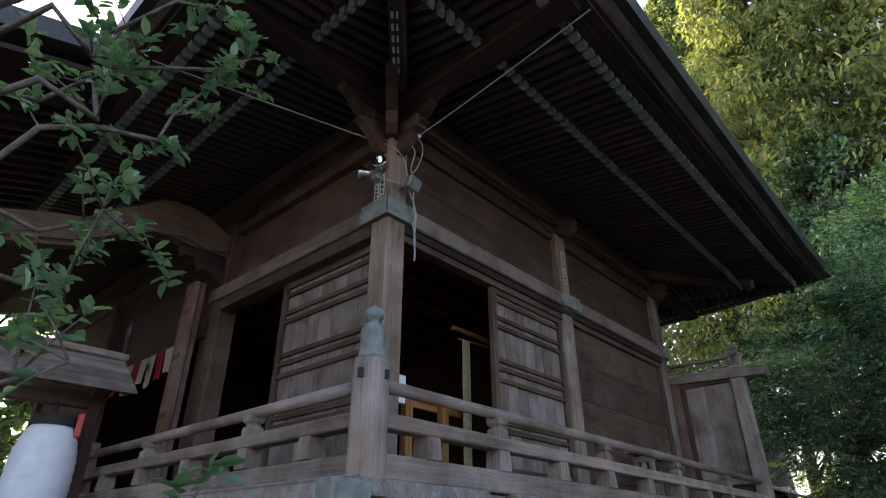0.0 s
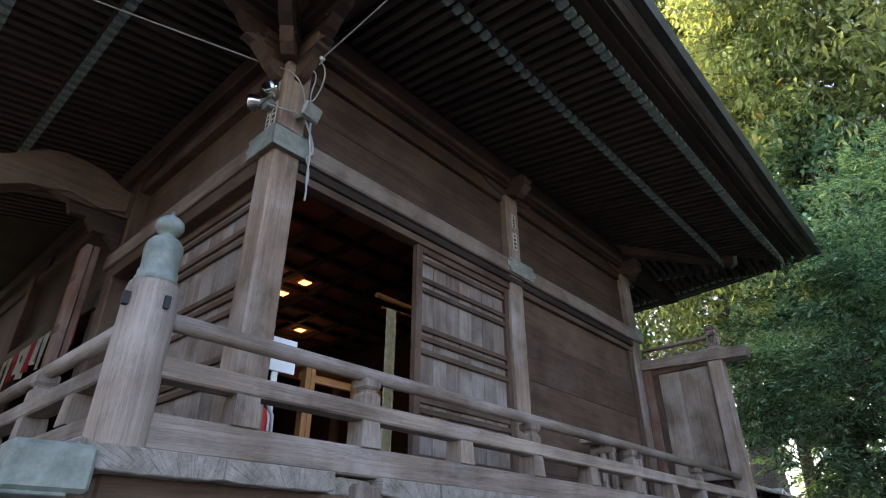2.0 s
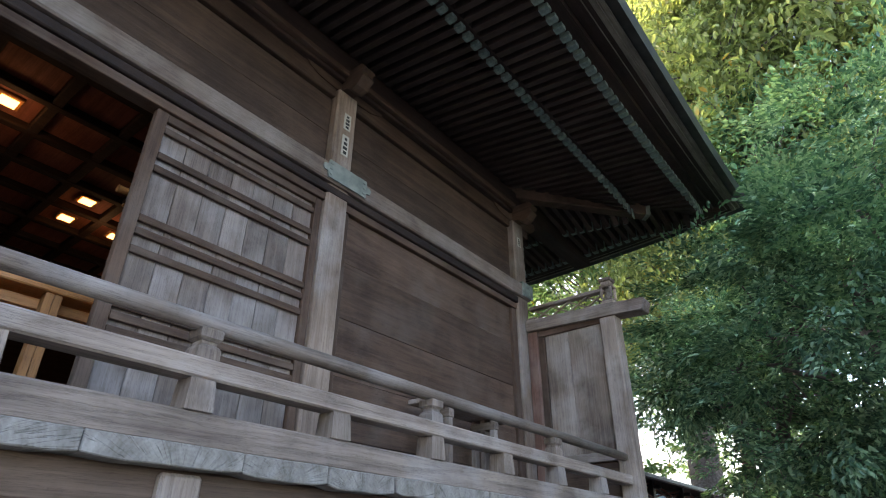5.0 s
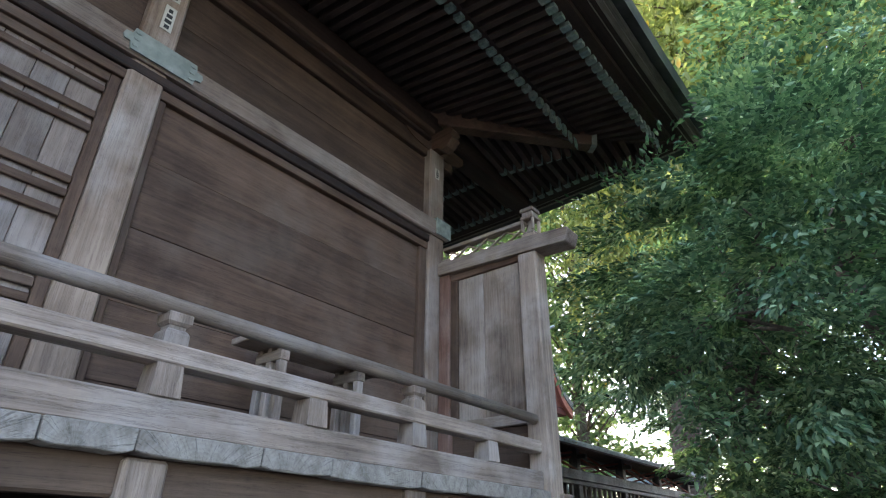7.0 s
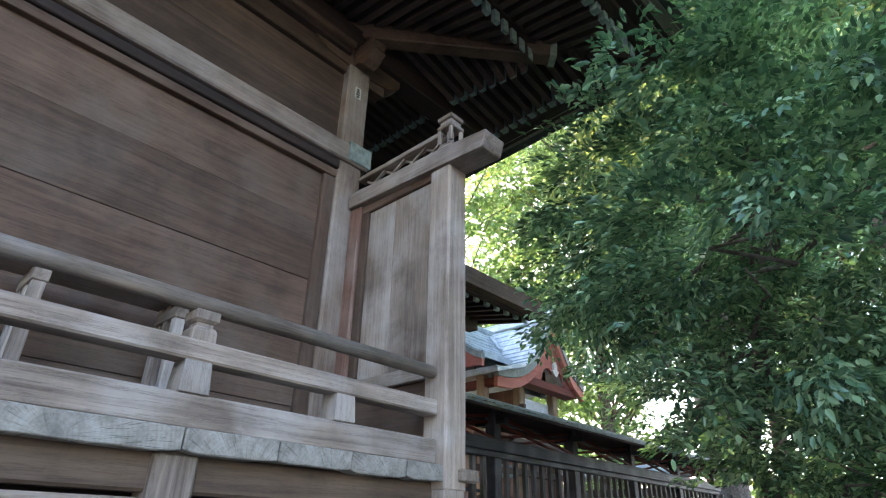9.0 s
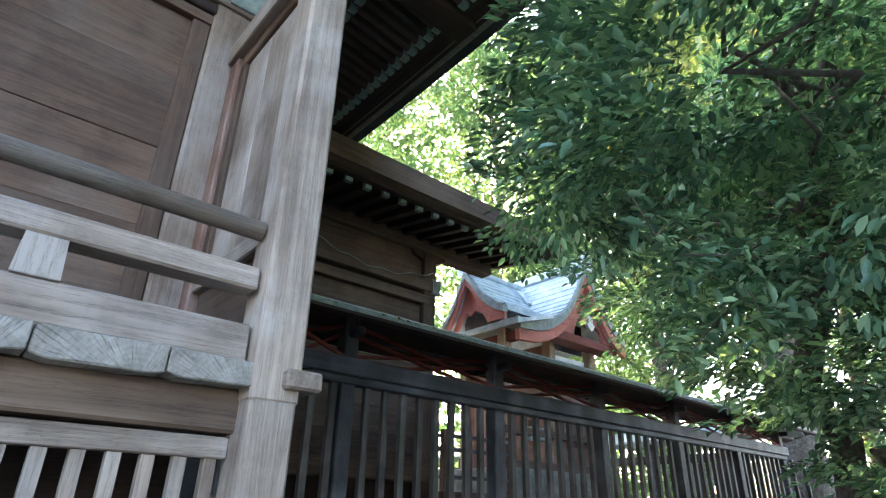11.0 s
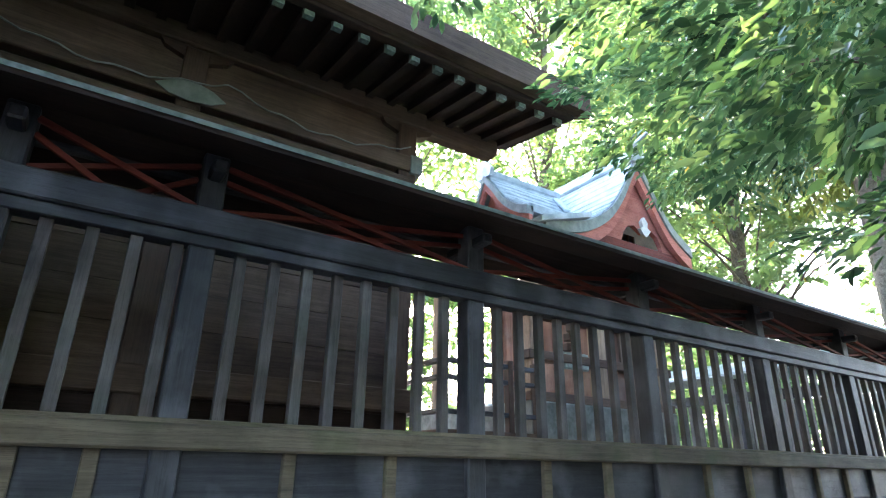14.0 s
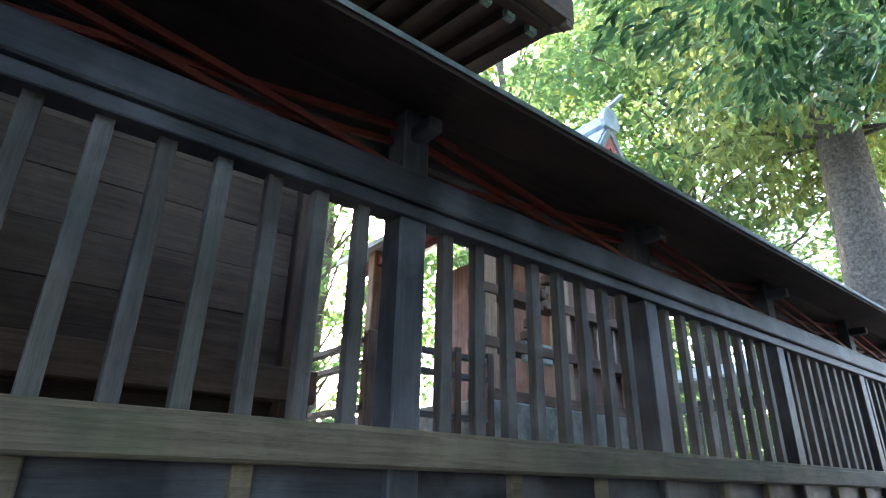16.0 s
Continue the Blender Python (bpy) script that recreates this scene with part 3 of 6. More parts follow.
roof_body = None
for side in ("side", "front", "rear"):
    ax = "y" if side == "side" else "x"
    top = part("roof_slope", strip(side, [(X_EDGE, 5.02), (X_EDGE + 0.01, 5.20), (1.0, 5.75), (-1.2, 7.4), (-2.6, 9.0), (-2.6, 8.9), (-1.2, 7.3), (1.0, 5.5)]), M["roof"], hall)
    roof_body = roof_body or top
    # soffit, batten and fascia carry the eave's shade in their dark colour
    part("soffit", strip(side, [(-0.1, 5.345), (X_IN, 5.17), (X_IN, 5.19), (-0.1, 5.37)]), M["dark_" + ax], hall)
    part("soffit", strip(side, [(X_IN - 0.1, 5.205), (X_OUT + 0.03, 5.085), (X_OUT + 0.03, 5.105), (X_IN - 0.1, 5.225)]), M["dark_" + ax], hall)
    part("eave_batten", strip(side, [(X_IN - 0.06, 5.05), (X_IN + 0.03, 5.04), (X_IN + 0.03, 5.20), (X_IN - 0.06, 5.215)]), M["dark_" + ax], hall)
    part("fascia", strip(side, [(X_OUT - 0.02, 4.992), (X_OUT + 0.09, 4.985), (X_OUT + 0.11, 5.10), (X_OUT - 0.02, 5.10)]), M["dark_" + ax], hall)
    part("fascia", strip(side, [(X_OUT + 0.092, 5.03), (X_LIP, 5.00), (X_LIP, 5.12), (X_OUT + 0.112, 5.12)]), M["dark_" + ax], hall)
    for q in range(4):
        o0 = X_LIP + 0.042 * q
        part("roof_edge_layer", strip(side, [(X_LIP - 0.05, 5.008 + 0.032 * q), (o0 + 0.042, 5.004 + 0.032 * q), (o0 + 0.042, 5.033 + 0.032 * q), (X_LIP - 0.05, 5.037 + 0.032 * q)]), M["roof_edge"], hall)

# rafters: two rows, each rafter a piece with a painted tip
SP = 0.113


def rafter_mesh(name, length, slope, w=0.054, h=0.125):
    bm = bmesh.new()
    dz = length * slope
    o = [(0, 0), (length, dz), (length, dz + h), (0, h)]
    vs = [[bm.verts.new((u, s * w / 2, v)) for u, v in o] for s in (-1, 1)]
    bm.faces.new(vs[0]), bm.faces.new(vs[1])
    for i in range(4):
        bm.faces.new((vs[0][i], vs[0][(i + 1) % 4], vs[1][(i + 1) % 4], vs[1][i]))
    e = 0.004
    t = [[bm.verts.new((length - 0.075 + k * 0.079, s * (w / 2 + e), dz + q)) for s, q in ((-1, -e), (1, -e), (1, h - e), (-1, h - e))] for k in (0, 1)]
    tips = [bm.faces.new(t[1])] + [bm.faces.new((t[0][i], t[0][(i + 1) % 4], t[1][(i + 1) % 4], t[1][i])) for i in range(4)]
    for f in tips:
        f.material_index = 1
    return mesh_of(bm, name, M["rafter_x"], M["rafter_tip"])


raf_in = rafter_mesh("rafter", X_IN + 0.10, -0.165)
raf_out = rafter_mesh("flying_rafter", X_OUT - X_IN + 0.25, -0.155)


def rafters(side, a, b):
    k = int((b - a) / SP)
    wall_lo, wall_hi = (YF, YR) if side == "side" else (XL, 0.0)
    for i in range(k + 1):
        s = a + SP * i
        beyond = max(0.0, wall_lo - s, s - wall_hi)
        for nm, me, start, z in (("rafter", raf_in, -0.10, 5.215), ("flying_rafter", raf_out, X_IN - 0.25, 5.088)):
            end = X_IN if nm == "rafter" else X_OUT
            if beyond > end - 0.1:
                continue
            st = max(start, beyond)
            p = eave_point(side, s, end, z)
            up = lift(s, *((LO_Y, HI_Y) if side == "side" else (LO_X, HI_X))) * end / X_EDGE
            sc = (end - st) / (end - start)
            q = Vector((st, s, z + up - 0.16 * (st - start))) if side == "side" else None
            ang = 0
            if side == "front":
                q, ang = Vector((s, YF - st, z + up - 0.16 * (st - start))), -90
            if side == "rear":
                q, ang = Vector((s, YR + st, z + up - 0.16 * (st - start))), 90
            piece(nm, me, roof_body, Matrix.Translation(q) @ pose(0, 0, 0, 0, 0, ang) @ Matrix.Diagonal((sc, 1, sc, 1) if sc > 0.98 else (sc, 1, 1, 1)))


# hip beams at the front and rear corners
for y, sy in ((YF, -1), (YR, 1)):
    part("hip_beam", bar((-0.1, y - 0.1 * sy, 5.16), (X_IN + 0.1, y + sy * (X_IN + 0.1), 5.03), 0.13, 0.17, 0.01), M["brown_x"], hall)
    part("hip_beam", bar((X_IN - 0.2, y + sy * (X_IN - 0.2), 5.20), (X_OUT + 0.12, y + sy * (X_OUT + 0.12), 5.10), 0.11, 0.13, 0.01), M["dark_x"], hall)
    b = bar((X_IN + 0.07, y + sy * (X_IN + 0.07), 5.033), (X_IN + 0.11, y + sy * (X_IN + 0.11), 5.028), 0.14, 0.18, 0.004)
    part("hip_beam_cap", b, M["copper"], hall)

# copper plates on the belt beam
def leaf_plate(y0, y1, z0, z1, x, name="copper_plate"):
    """A plate with scalloped ends, four nails and raised scrolls."""
    h, c = (z1 - z0), (z0 + z1) / 2
    o = [(y0 + 0.055, z0), (y1 - 0.055, z0), (y1 - 0.045, z0 + 0.3 * h), (y1 - 0.01, z0 + 0.32 * h), (y1, c), (y1 - 0.01, z1 - 0.32 * h), (y1 - 0.045, z1 - 0.3 * h), (y1 - 0.055, z1),
         (y0 + 0.055, z1), (y0 + 0.045, z1 - 0.3 * h), (y0 + 0.01, z1 - 0.32 * h), (y0, c), (y0 + 0.01, z0 + 0.32 * h), (y0 + 0.045, z0 + 0.3 * h)]
    pl = part(name, prism(o, "x", x, x + 0.012), M["copper_grey"], hall, "grey-green copper plate with scalloped ends")
    for u in (y0 + 0.075, y1 - 0.075):
        for v in (z0 + 0.03, z1 - 0.03, c):
            b = bmesh.new()
            bmesh.ops.create_icosphere(b, subdivisions=1, radius=0.014, matrix=Matrix.Translation((x + 0.012, u + (0.03 if v == c and u > c else 0), v)) @ Matrix.Diagonal((0.5, 1.5, 0.8, 1)))
            part("nail_head", b, M["copper"], pl)
    return pl


leaf_plate(2.47, 2.96, 3.80, 3.955, 0.057)
part("copper_plate", box(-0.165, 0.068, C3 - 0.05, C3 + 0.155, 3.80, 3.965, 0.004), M["copper"], hall, "verdigris copper sheath on the beam end")
# corner sheath wraps both beams
for o, ax in (([(C1 - 0.152, 3.785), (C1 + 0.17, 3.785), (C1 + 0.15, 3.83), (C1 + 0.19, 3.865), (C1 + 0.15, 3.90), (C1 + 0.17, 3.955), (C1 - 0.152, 3.955)], "x"),
              ([(0.068, 3.785), (-0.27, 3.785), (-0.25, 3.83), (-0.29, 3.865), (-0.25, 3.90), (-0.27, 3.955), (0.068, 3.955)], "y")):
    part("copper_corner", prism(o, ax, *((0.057, 0.069) if ax == "x" else (C1 - 0.152, C1 - 0.138))), M["copper_grey"], hall, "grey-green copper corner sheath")
part("copper_corner", box(-0.2, 0.069, C1 - 0.152, C1 + 0.12, 3.947, 3.957, 0), M["copper_grey"], hall)

# paper slips on the columns: writing too small to read becomes bars
def slip(x, y, z, w, h, face):
    nm = "paper_slip"
    g = box(x, x + 0.004, y - w / 2, y + w / 2, z, z + h, 0) if face == "x" else box(y - w / 2, y + w / 2, x - 0.004, x, z, z + h, 0)
    s = tagged(part(nm, g, M["paper"], None), "yellowed paper votive slip pasted on a column", "paper slip", group="votive slips")
    for k in range(4):
        z0 = z + h * (0.08 + 0.22 * k)
        e = w * (0.22, 0.3, 0.26, 0.18)[k]
        b = box(x + 0.004, x + 0.006, y - e, y + e, z0, z0 + h * 0.14, 0) if face == "x" else box(y - e, y + e, x - 0.006, x - 0.004, z0, z0 + h * 0.14, 0)
        part("writing", b, M["ink"], s)
    return s


slip(0.026, C2 + 0.01, 4.10, 0.07, 0.20, "x")
slip(0.026, C2 + 0.01, 4.36, 0.07, 0.16, "x")
slip(0.026, C3 - 0.01, 4.42, 0.06, 0.11, "x")
slip(C1 - 0.106, -0.06, 4.02, 0.055, 0.22, "y")
slip(C1 - 0.106, -0.13, 3.99, 0.05, 0.17, "y")
slip(C1 - 0.106, -0.08, 4.28, 0.06, 0.15, "y")
# tall dark name board under the front hip beam
pl = tagged(part("name_plaque", bar((0.30, -0.36, 4.985), (0.86, -0.92, 4.925), 0.10, 0.02, 0.003), M["ink"]), "tall dark board with worn white lettering under the corner beam", "name plaque")
for k in range(6):
    f = 0.05 + 0.155 * k
    p = Vector((0.30, -0.36, 4.973)).lerp(Vector((0.86, -0.92, 4.913)), f)
    for s, w in ((-0.018, 0.022), (0.02, 0.016)):
        a = p + Vector((0.707, 0.707, 0)) * s
        part("writing", bar(a, a + Vector((0.05, -0.05, -0.005)), w, 0.004, 0), M["paper"], pl)

# ---------------------------------------------------------------- sliding doors
def board_door(name, label, axis, fixed, a, b, z0, z1, battens):
    """A boarded door leaf with stiles, upright boards and cross battens on the outer face."""
    t = thing(name, label, "door", (fixed, a, z0) if axis == "y" else (a, fixed, z0))

    def blk(nm, u0, u1, d0, d1, w0, w1, mat, bev=0.004):
        part(nm, box(d0, d1, u0, u1, w0, w1, bev) if axis == "y" else box(u0, u1, -d1, -d0, w0, w1, bev), mat, t)
    f = fixed if axis == "y" else -fixed
    blk("stile", a, a + 0.07, f - 0.02, f + 0.035, z0, z1, M["brown_z"])
    blk("stile", b - 0.06, b, f - 0.02, f + 0.035, z0, z1, M["brown_z"])
    n = 7
    w = (b - a - 0.13) / n
    for i in range(n):
        blk("door_board", a + 0.07 + w * i + 0.0015, a + 0.07 + w * (i + 1) - 0.0015, f - 0.012, f + 0.004 + 0.002 * (i % 2), z0, z1 - 0.02, M["greydoor"])
    for z in battens:
        blk("batten", a + 0.072, b - 0.062, f + 0.008, f + 0.030, z - 0.022, z + 0.022, M["brown_" + axis])
    blk("top_rail", a + 0.07, b - 0.06, f - 0.02, f + 0.032, z1 - 0.07, z1, M["brown_" + axis])
    return t


M["greydoor"] = wood("rain_streaked_door_board", (0.09, 0.064, 0.05), (0.25, 0.195, 0.16), "z", grey=(0.35, 0.31, 0.285))
BAT = (3.52, 3.34, 3.25, 2.92, 2.84, 2.73, 2.42, 2.355, 2.28, 1.95, 1.87, 1.72)
board_door("sliding_door", "weathered grey boarded sliding door with brown cross battens, half open", "y", -0.05, 1.30, C2 - 0.107, 1.66, 3.65, BAT)
board_door("sliding_door", "weathered brown boarded sliding door with cross battens, half open", "x", C1 + 0.02, -1.55, -0.19, 1.66, 3.66, BAT)
# leaf of the open folding door at the front, seen edge on
fd = thing("folding_door", "open brown panelled door leaves folded out from the front wall", "door", (-2.85, -0.3, 1.66))
for k in range(2):
    y = C1 - 0.32 + 0.066 * k
    part("door_leaf", box(-3.02, -2.81, y - 0.029, y + 0.029, 1.66, 3.98, 0.006), M["russet_z"], fd)
    for z in (1.9, 2.5, 3.1, 3.6):
        part("door_rail", box(-3.0, -2.825, y - 0.032, y + 0.032, z, z + 0.07, 0.004), M["brown_x"], fd)

# ---------------------------------------------------------------- veranda
VX, VY = 1.0, -1.07
ver = thing("veranda", "raised weathered grey plank veranda with cracked board ends", "veranda", (0.5, 2, GZ), kind="structure")
rng = np.random.default_rng(4)
# floor boards of the side, ends showing uneven at the edge
edges = [-1.07, -0.62, -0.14, 0.117, 0.489, 1.044, 1.599, 2.0, 2.402, 2.681, 3.16, 3.505, 4.087, 4.45, 4.80, 5.12, 5.43]


def sag(bm):
    """The long side dips a little towards its far end."""
    for v in bm.verts:
        v.co.z += 0.0042 * (0.5 - v.co.y)
    return bm


for i, (a, b) in enumerate(zip(edges, edges[1:])):
    broken = i == 2
    out = VX - 0.012 + 0.008 * float(rng.uniform(-1, 1)) - (0.075 if broken else 0)
    dz = 0.004 * float(rng.uniform(-1, 1))
    heart = Vector((0, a + (b - a) * float(rng.uniform(0.2, 0.8)), 1.50 + 0.05 * float(rng.uniform(-1, 1))))
    bm = box(-0.20, out, a + 0.002, b - 0.002, 1.558 + dz, FLOOR - (0.012 if broken else 0.004), 0.004)
    bmesh.ops.subdivide_edges(bm, edges=[e for e in bm.edges if abs(e.verts[0].co.y - e.verts[1].co.y) > 0.1 and e.verts[0].co.x > 0.8], cuts=7, use_grid_fill=True)
    for v in sag(bm).verts:
        if v.co.x > 0.8:
            q = noise.noise_vector(v.co * 11)
            v.co += Vector((0.006 * q.x - (0.03 * abs(q.y) if broken else 0), 0, (0.006 if v.co.z < 1.6 else (0.012 if broken else 0.002)) * q.z))
            if min(v.co.y - a, b - v.co.y) < 0.03 and v.co.z < 1.6:
                v.co.z += 0.008
    bmesh.ops.translate(bm, verts=bm.verts, vec=-heart)
    part("floor_board", bm, M["end_x"], ver).location = heart
part("floor_board", box(0.80, 1.035, 5.452, 5.575, 1.546, 1.606, 0.008), M["grey_x"], ver)
part("floor_board", box(0.0, 0.80, 5.43, 5.52, 1.575, 1.635, 0.01), M["grey_x"], ver)
xe = 0.74
k = 0
while xe > -9:
    w = 0.26 + 0.14 * float(rng.uniform())
    part("floor_board", box(xe - w + 0.003, xe - 0.003, VY + 0.015 * float(rng.uniform(-1, 1)), C1 - 0.1, 1.565 + 0.006 * float(rng.uniform(-1, 1)), FLOOR - 0.004, 0.008), M["grey_y"], ver)
    xe -= w
# edge board over the front corner
part("edge_board", box(-0.9, 1.0, VY - 0.03, VY - 0.002, 1.55, 1.655, 0.012), M["end_x"], ver)
part("edge_beam", sag(box(0.80, 0.91, VY + 0.08, 5.42, 1.435, 1.566, 0.01)), M["hall_y"], ver)
part("edge_beam", box(-9, 0.90, VY + 0.06, VY + 0.17, 1.41, 1.560, 0.01), M["belt_x"], ver)
CAPS = (0.07, 1.405, 2.755, 4.10)
for y in CAPS + (5.44,):
    near_gap = y < 0.5
    part("support_post", box(0.81 if y < 5 else 0.84, (0.972 if near_gap else 0.945) if y < 5 else 0.995, y - 0.075, y + 0.075, GZ, 1.608 if near_gap else 1.545, 0.012), M["grey_z"], ver)
for x in (0.87, -0.5, -1.9):
    part("support_post", box(x - 0.07, x + 0.07, VY + 0.04, VY + 0.19, GZ, 1.41, 0.012), M["grey_z"], ver)
# slatted skirting under the veranda
for i, y0 in enumerate((-0.9, *CAPS)):
    y1 = (CAPS + (5.44,))[i]
    part("skirting_rail", box(0.835, 0.885, y0 + 0.076, y1 - 0.076, 1.345, 1.405, 0.004), M["grey_y"], ver)
    n = max(2, round((y1 - y0 - 0.15) / 0.085))
    for j in range(n):
        y = y0 + 0.076 + (y1 - y0 - 0.152) * (j + 0.5) / n
        part("skirting_slat", box(0.845, 0.875, y - 0.018, y + 0.018, 0.2, 1.344, 0), M["grey_z"], ver)
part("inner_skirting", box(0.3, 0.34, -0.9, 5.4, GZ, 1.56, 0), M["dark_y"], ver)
part("beam_nose", box(0.93, 1.055, VY - 0.20, VY + 0.02, 1.495, 1.625, 0.012), M["copper"], ver, "verdigris copper sheath on the corner beam end")
part("beam_nose_plate", box(0.915, 1.07, VY - 0.215, VY - 0.04, 1.483, 1.494, 0.003), M["copper"], ver, "verdigris copper drip plate")

# ---------------------------------------------------------------- railing
rail = thing("veranda_railing", "weathered grey timber railing with round top rail and copper-capped corner post", "railing", (0.9, 2, FLOOR))
part("bottom_rail", sag(box(0.84, 0.95, VY + 0.17, 5.35, FLOOR - 0.003, 1.757, 0.008)), M["grey_y"], rail)
part("middle_rail", sag(box(0.855, 0.955, VY + 0.17, 5.35, 1.872, 1.948, 0.008)), M["grey_y"], rail)
part("top_rail", tube([(0.905, VY + 0.15, 2.092), (0.905, 2, 2.088), (0.905, 5.35, 2.078)], 0.034, 16), M["grey_y"], rail, smooth=True)
part("bottom_rail", box(-2.8, 0.83, VY + 0.05, VY + 0.16, FLOOR, 1.757, 0.008), M["grey_x"], rail)
part("middle_rail", box(-2.8, 0.83, VY + 0.06, VY + 0.16, 1.880, 1.956, 0.008), M["grey_x"], rail)
part("top_rail", tube([(0.83, VY + 0.11, 2.09), (-1, VY + 0.11, 2.088), (-2.82, VY + 0.11, 2.09)], 0.034, 16), M["grey_x"], rail, smooth=True)


def stanchion(x, y, tall):
    """A tapered block between the lower rails; tall ones go on to a necked cap that cradles the top rail."""
    dz = 0.0042 * (0.5 - y)

    def stack(rows):
        bm = bmesh.new()
        rings = [[bm.verts.new((x + sx * w, y + sy * w, z + dz)) for sx, sy in ((-1, -1), (1, -1), (1, 1), (-1, 1))] for z, w in rows]
        bm.faces.new(rings[0]), bm.faces.new(rings[-1])
        for p, q in zip(rings, rings[1:]):
            for i in range(4):
                bm.faces.new((p[i], p[(i + 1) % 4], q[(i + 1) % 4], q[i]))
        return bm
    part("baluster", stack([(1.757, 0.054), (1.760, 0.056), (1.872, 0.049)]), M["grey_z"], rail)
    if tall:
        part("baluster_neck", stack([(1.948, 0.047), (1.985, 0.046), (1.998, 0.041), (2.004, 0.032), (2.018, 0.032)]), M["grey_z"], rail)
        part("baluster_cap", stack([(2.018, 0.036), (2.030, 0.046), (2.060, 0.047), (2.066, 0.043)]), M["grey_z"], rail)


for y in CAPS:
    stanchion(0.90, y, True)
for y in (-0.55, 0.735, 2.08, 3.43, 4.77):
    stanchion(0.90, y, False)
for x in (-0.16, -1.60):
    stanchion(x, VY + 0.11, True)
for x in (0.45, -0.88, -2.3):
    stanchion(x, VY + 0.11, False)
part("end_post", box(-2.92, -2.80, VY + 0.04, VY + 0.17, FLOOR, 2.2, 0.01), M["grey_z"], rail)
PX, PY = 0.90, VY + 0.105
cp = part("corner_post", turned(PX, PY, [(0.094, 1.63), (0.093, 1.9), (0.091, 2.17), (0.084, 2.205), (0.06, 2.21)], 28), M["grey_z"], rail, smooth=False)
for s in (0, 1):
    part("mortise", box(PX + 0.085 if s else PX + 0.02, PX + 0.104 if s else PX + 0.045, PY + 0.01 if s else PY - 0.106, PY + 0.03 if s else PY - 0.085, 2.10, 2.145, 0), M["ink"], cp)
prof = [(0.090, 2.205), (0.092, 2.225), (0.084, 2.235), (0.086, 2.255), (0.078, 2.265), (0.080, 2.30), (0.084, 2.34), (0.078, 2.375), (0.060, 2.395), (0.036, 2.405), (0.032, 2.418),
        (0.052, 2.428), (0.064, 2.450), (0.058, 2.475), (0.036, 2.492), (0.014, 2.500), (0.006, 2.520), (0.001, 2.528)]
part("onion_finial", turned(PX, PY, [(r * 0.82, z) for r, z in prof], 28), M["copper"], cp, "verdigris bronze onion-shaped finial", smooth=True)

# ---------------------------------------------------------------- wing panel at the end of the veranda
wing = thing("wing_panel", "weathered grey plank screen panel with lattice crest across the veranda end", "screen panel", (0.5, 5.4, FLOOR))
part("outer_post", box(0.835, 1.00, 5.36, 5.52, 1.50, 3.372, 0.012), M["grey_z"], wing)
part("inner_post", box(0.03, 0.14, 5.365, 5.47, 1.64, 3.40, 0.008), M["russet_z"], wing)
part("frame_stile", box(0.142, 0.21, 5.385, 5.45, 2.16, 3.33, 0.006), M["brown_z"], wing)
part("frame_rail", box(0.142, 0.834, 5.385, 5.45, 3.33, 3.395, 0.006), M["brown_x"], wing)
for a, b in ((0.212, 0.47), (0.47, 0.834)):
    part("plank", box(a + 0.002, b - 0.002, 5.405, 5.44, 2.14, 3.33, 0.004), M["grey_z"], wing)
part("sill_rail", box(0.142, 0.834, 5.375, 5.46, 2.06, 2.14, 0.006), M["grey_x"], wing)
part("low_board", box(0.142, 0.834, 5.41, 5.45, 1.64, 2.06, 0.004), M["brown_x"], wing)
# top beam with upturned end
o = [(0.03, 3.405), (0.84, 3.372), (1.26, 3.352), (1.275, 3.36), (1.305, 3.455), (1.295, 3.468), (0.93, 3.495), (0.03, 3.525)]
b = prism(o, "y", 5.34, 5.52)
bmesh.ops.bevel(b, geom=b.edges[:], offset=0.006, segments=1, affect="EDGES")
part("top_beam", b, M["grey_x"], wing)
part("crest_rail", box(0.05, 0.93, 5.40, 5.46, 3.500, 3.530, 0.004), M["grey_x"], wing)
part("crest_rail", box(0.05, 0.90, 5.39, 5.47, 3.655, 3.690, 0.005), M["grey_x"], wing)
for k in range(4):
    x = 0.10 + 0.20 * k
    part("crest_lattice", bar((x, 5.425, 3.532), (x + 0.22, 5.425, 3.655), 0.022, 0.016, 0.002), M["grey_x"], wing)
    part("crest_lattice", bar((x, 5.445, 3.655), (x + 0.22, 5.445, 3.532), 0.022, 0.016, 0.002), M["grey_x"], wing)
for x in (0.94, 0.085):
    for z0, z1, w in ((3.500, 3.540, 0.060), (3.540, 3.565, 0.052)) + (((3.675, 3.705, 0.064), (3.705, 3.745, 0.05), (3.745, 3.780, 0.062)) if x > 0.5 else ()):
        part("crest_post", box(x - w, x + w, 5.43 - w, 5.43 + w, z0, z1, 0.006), M["grey_z"], wing)
    if x > 0.5:
        for sx in (-1, 1):
            for sy in (-1, 1):
                part("crest_post", box(x + sx * 0.048 - 0.012, x + sx * 0.048 + 0.012, 5.43 + sy * 0.048 - 0.012, 5.43 + sy * 0.048 + 0.012, 3.565, 3.675, 0.003), M["grey_z"], wing)
        part("crest_post", box(x - 0.016, x + 0.016, 5.43 - 0.016, 5.43 + 0.016, 3.565, 3.675, 0), M["grey_z"], wing)

rafters("side", YF - 1.6, YR + 1.6)
rafters("rear", -3.6, 1.6)
rafters("front", -5.2, 1.6)

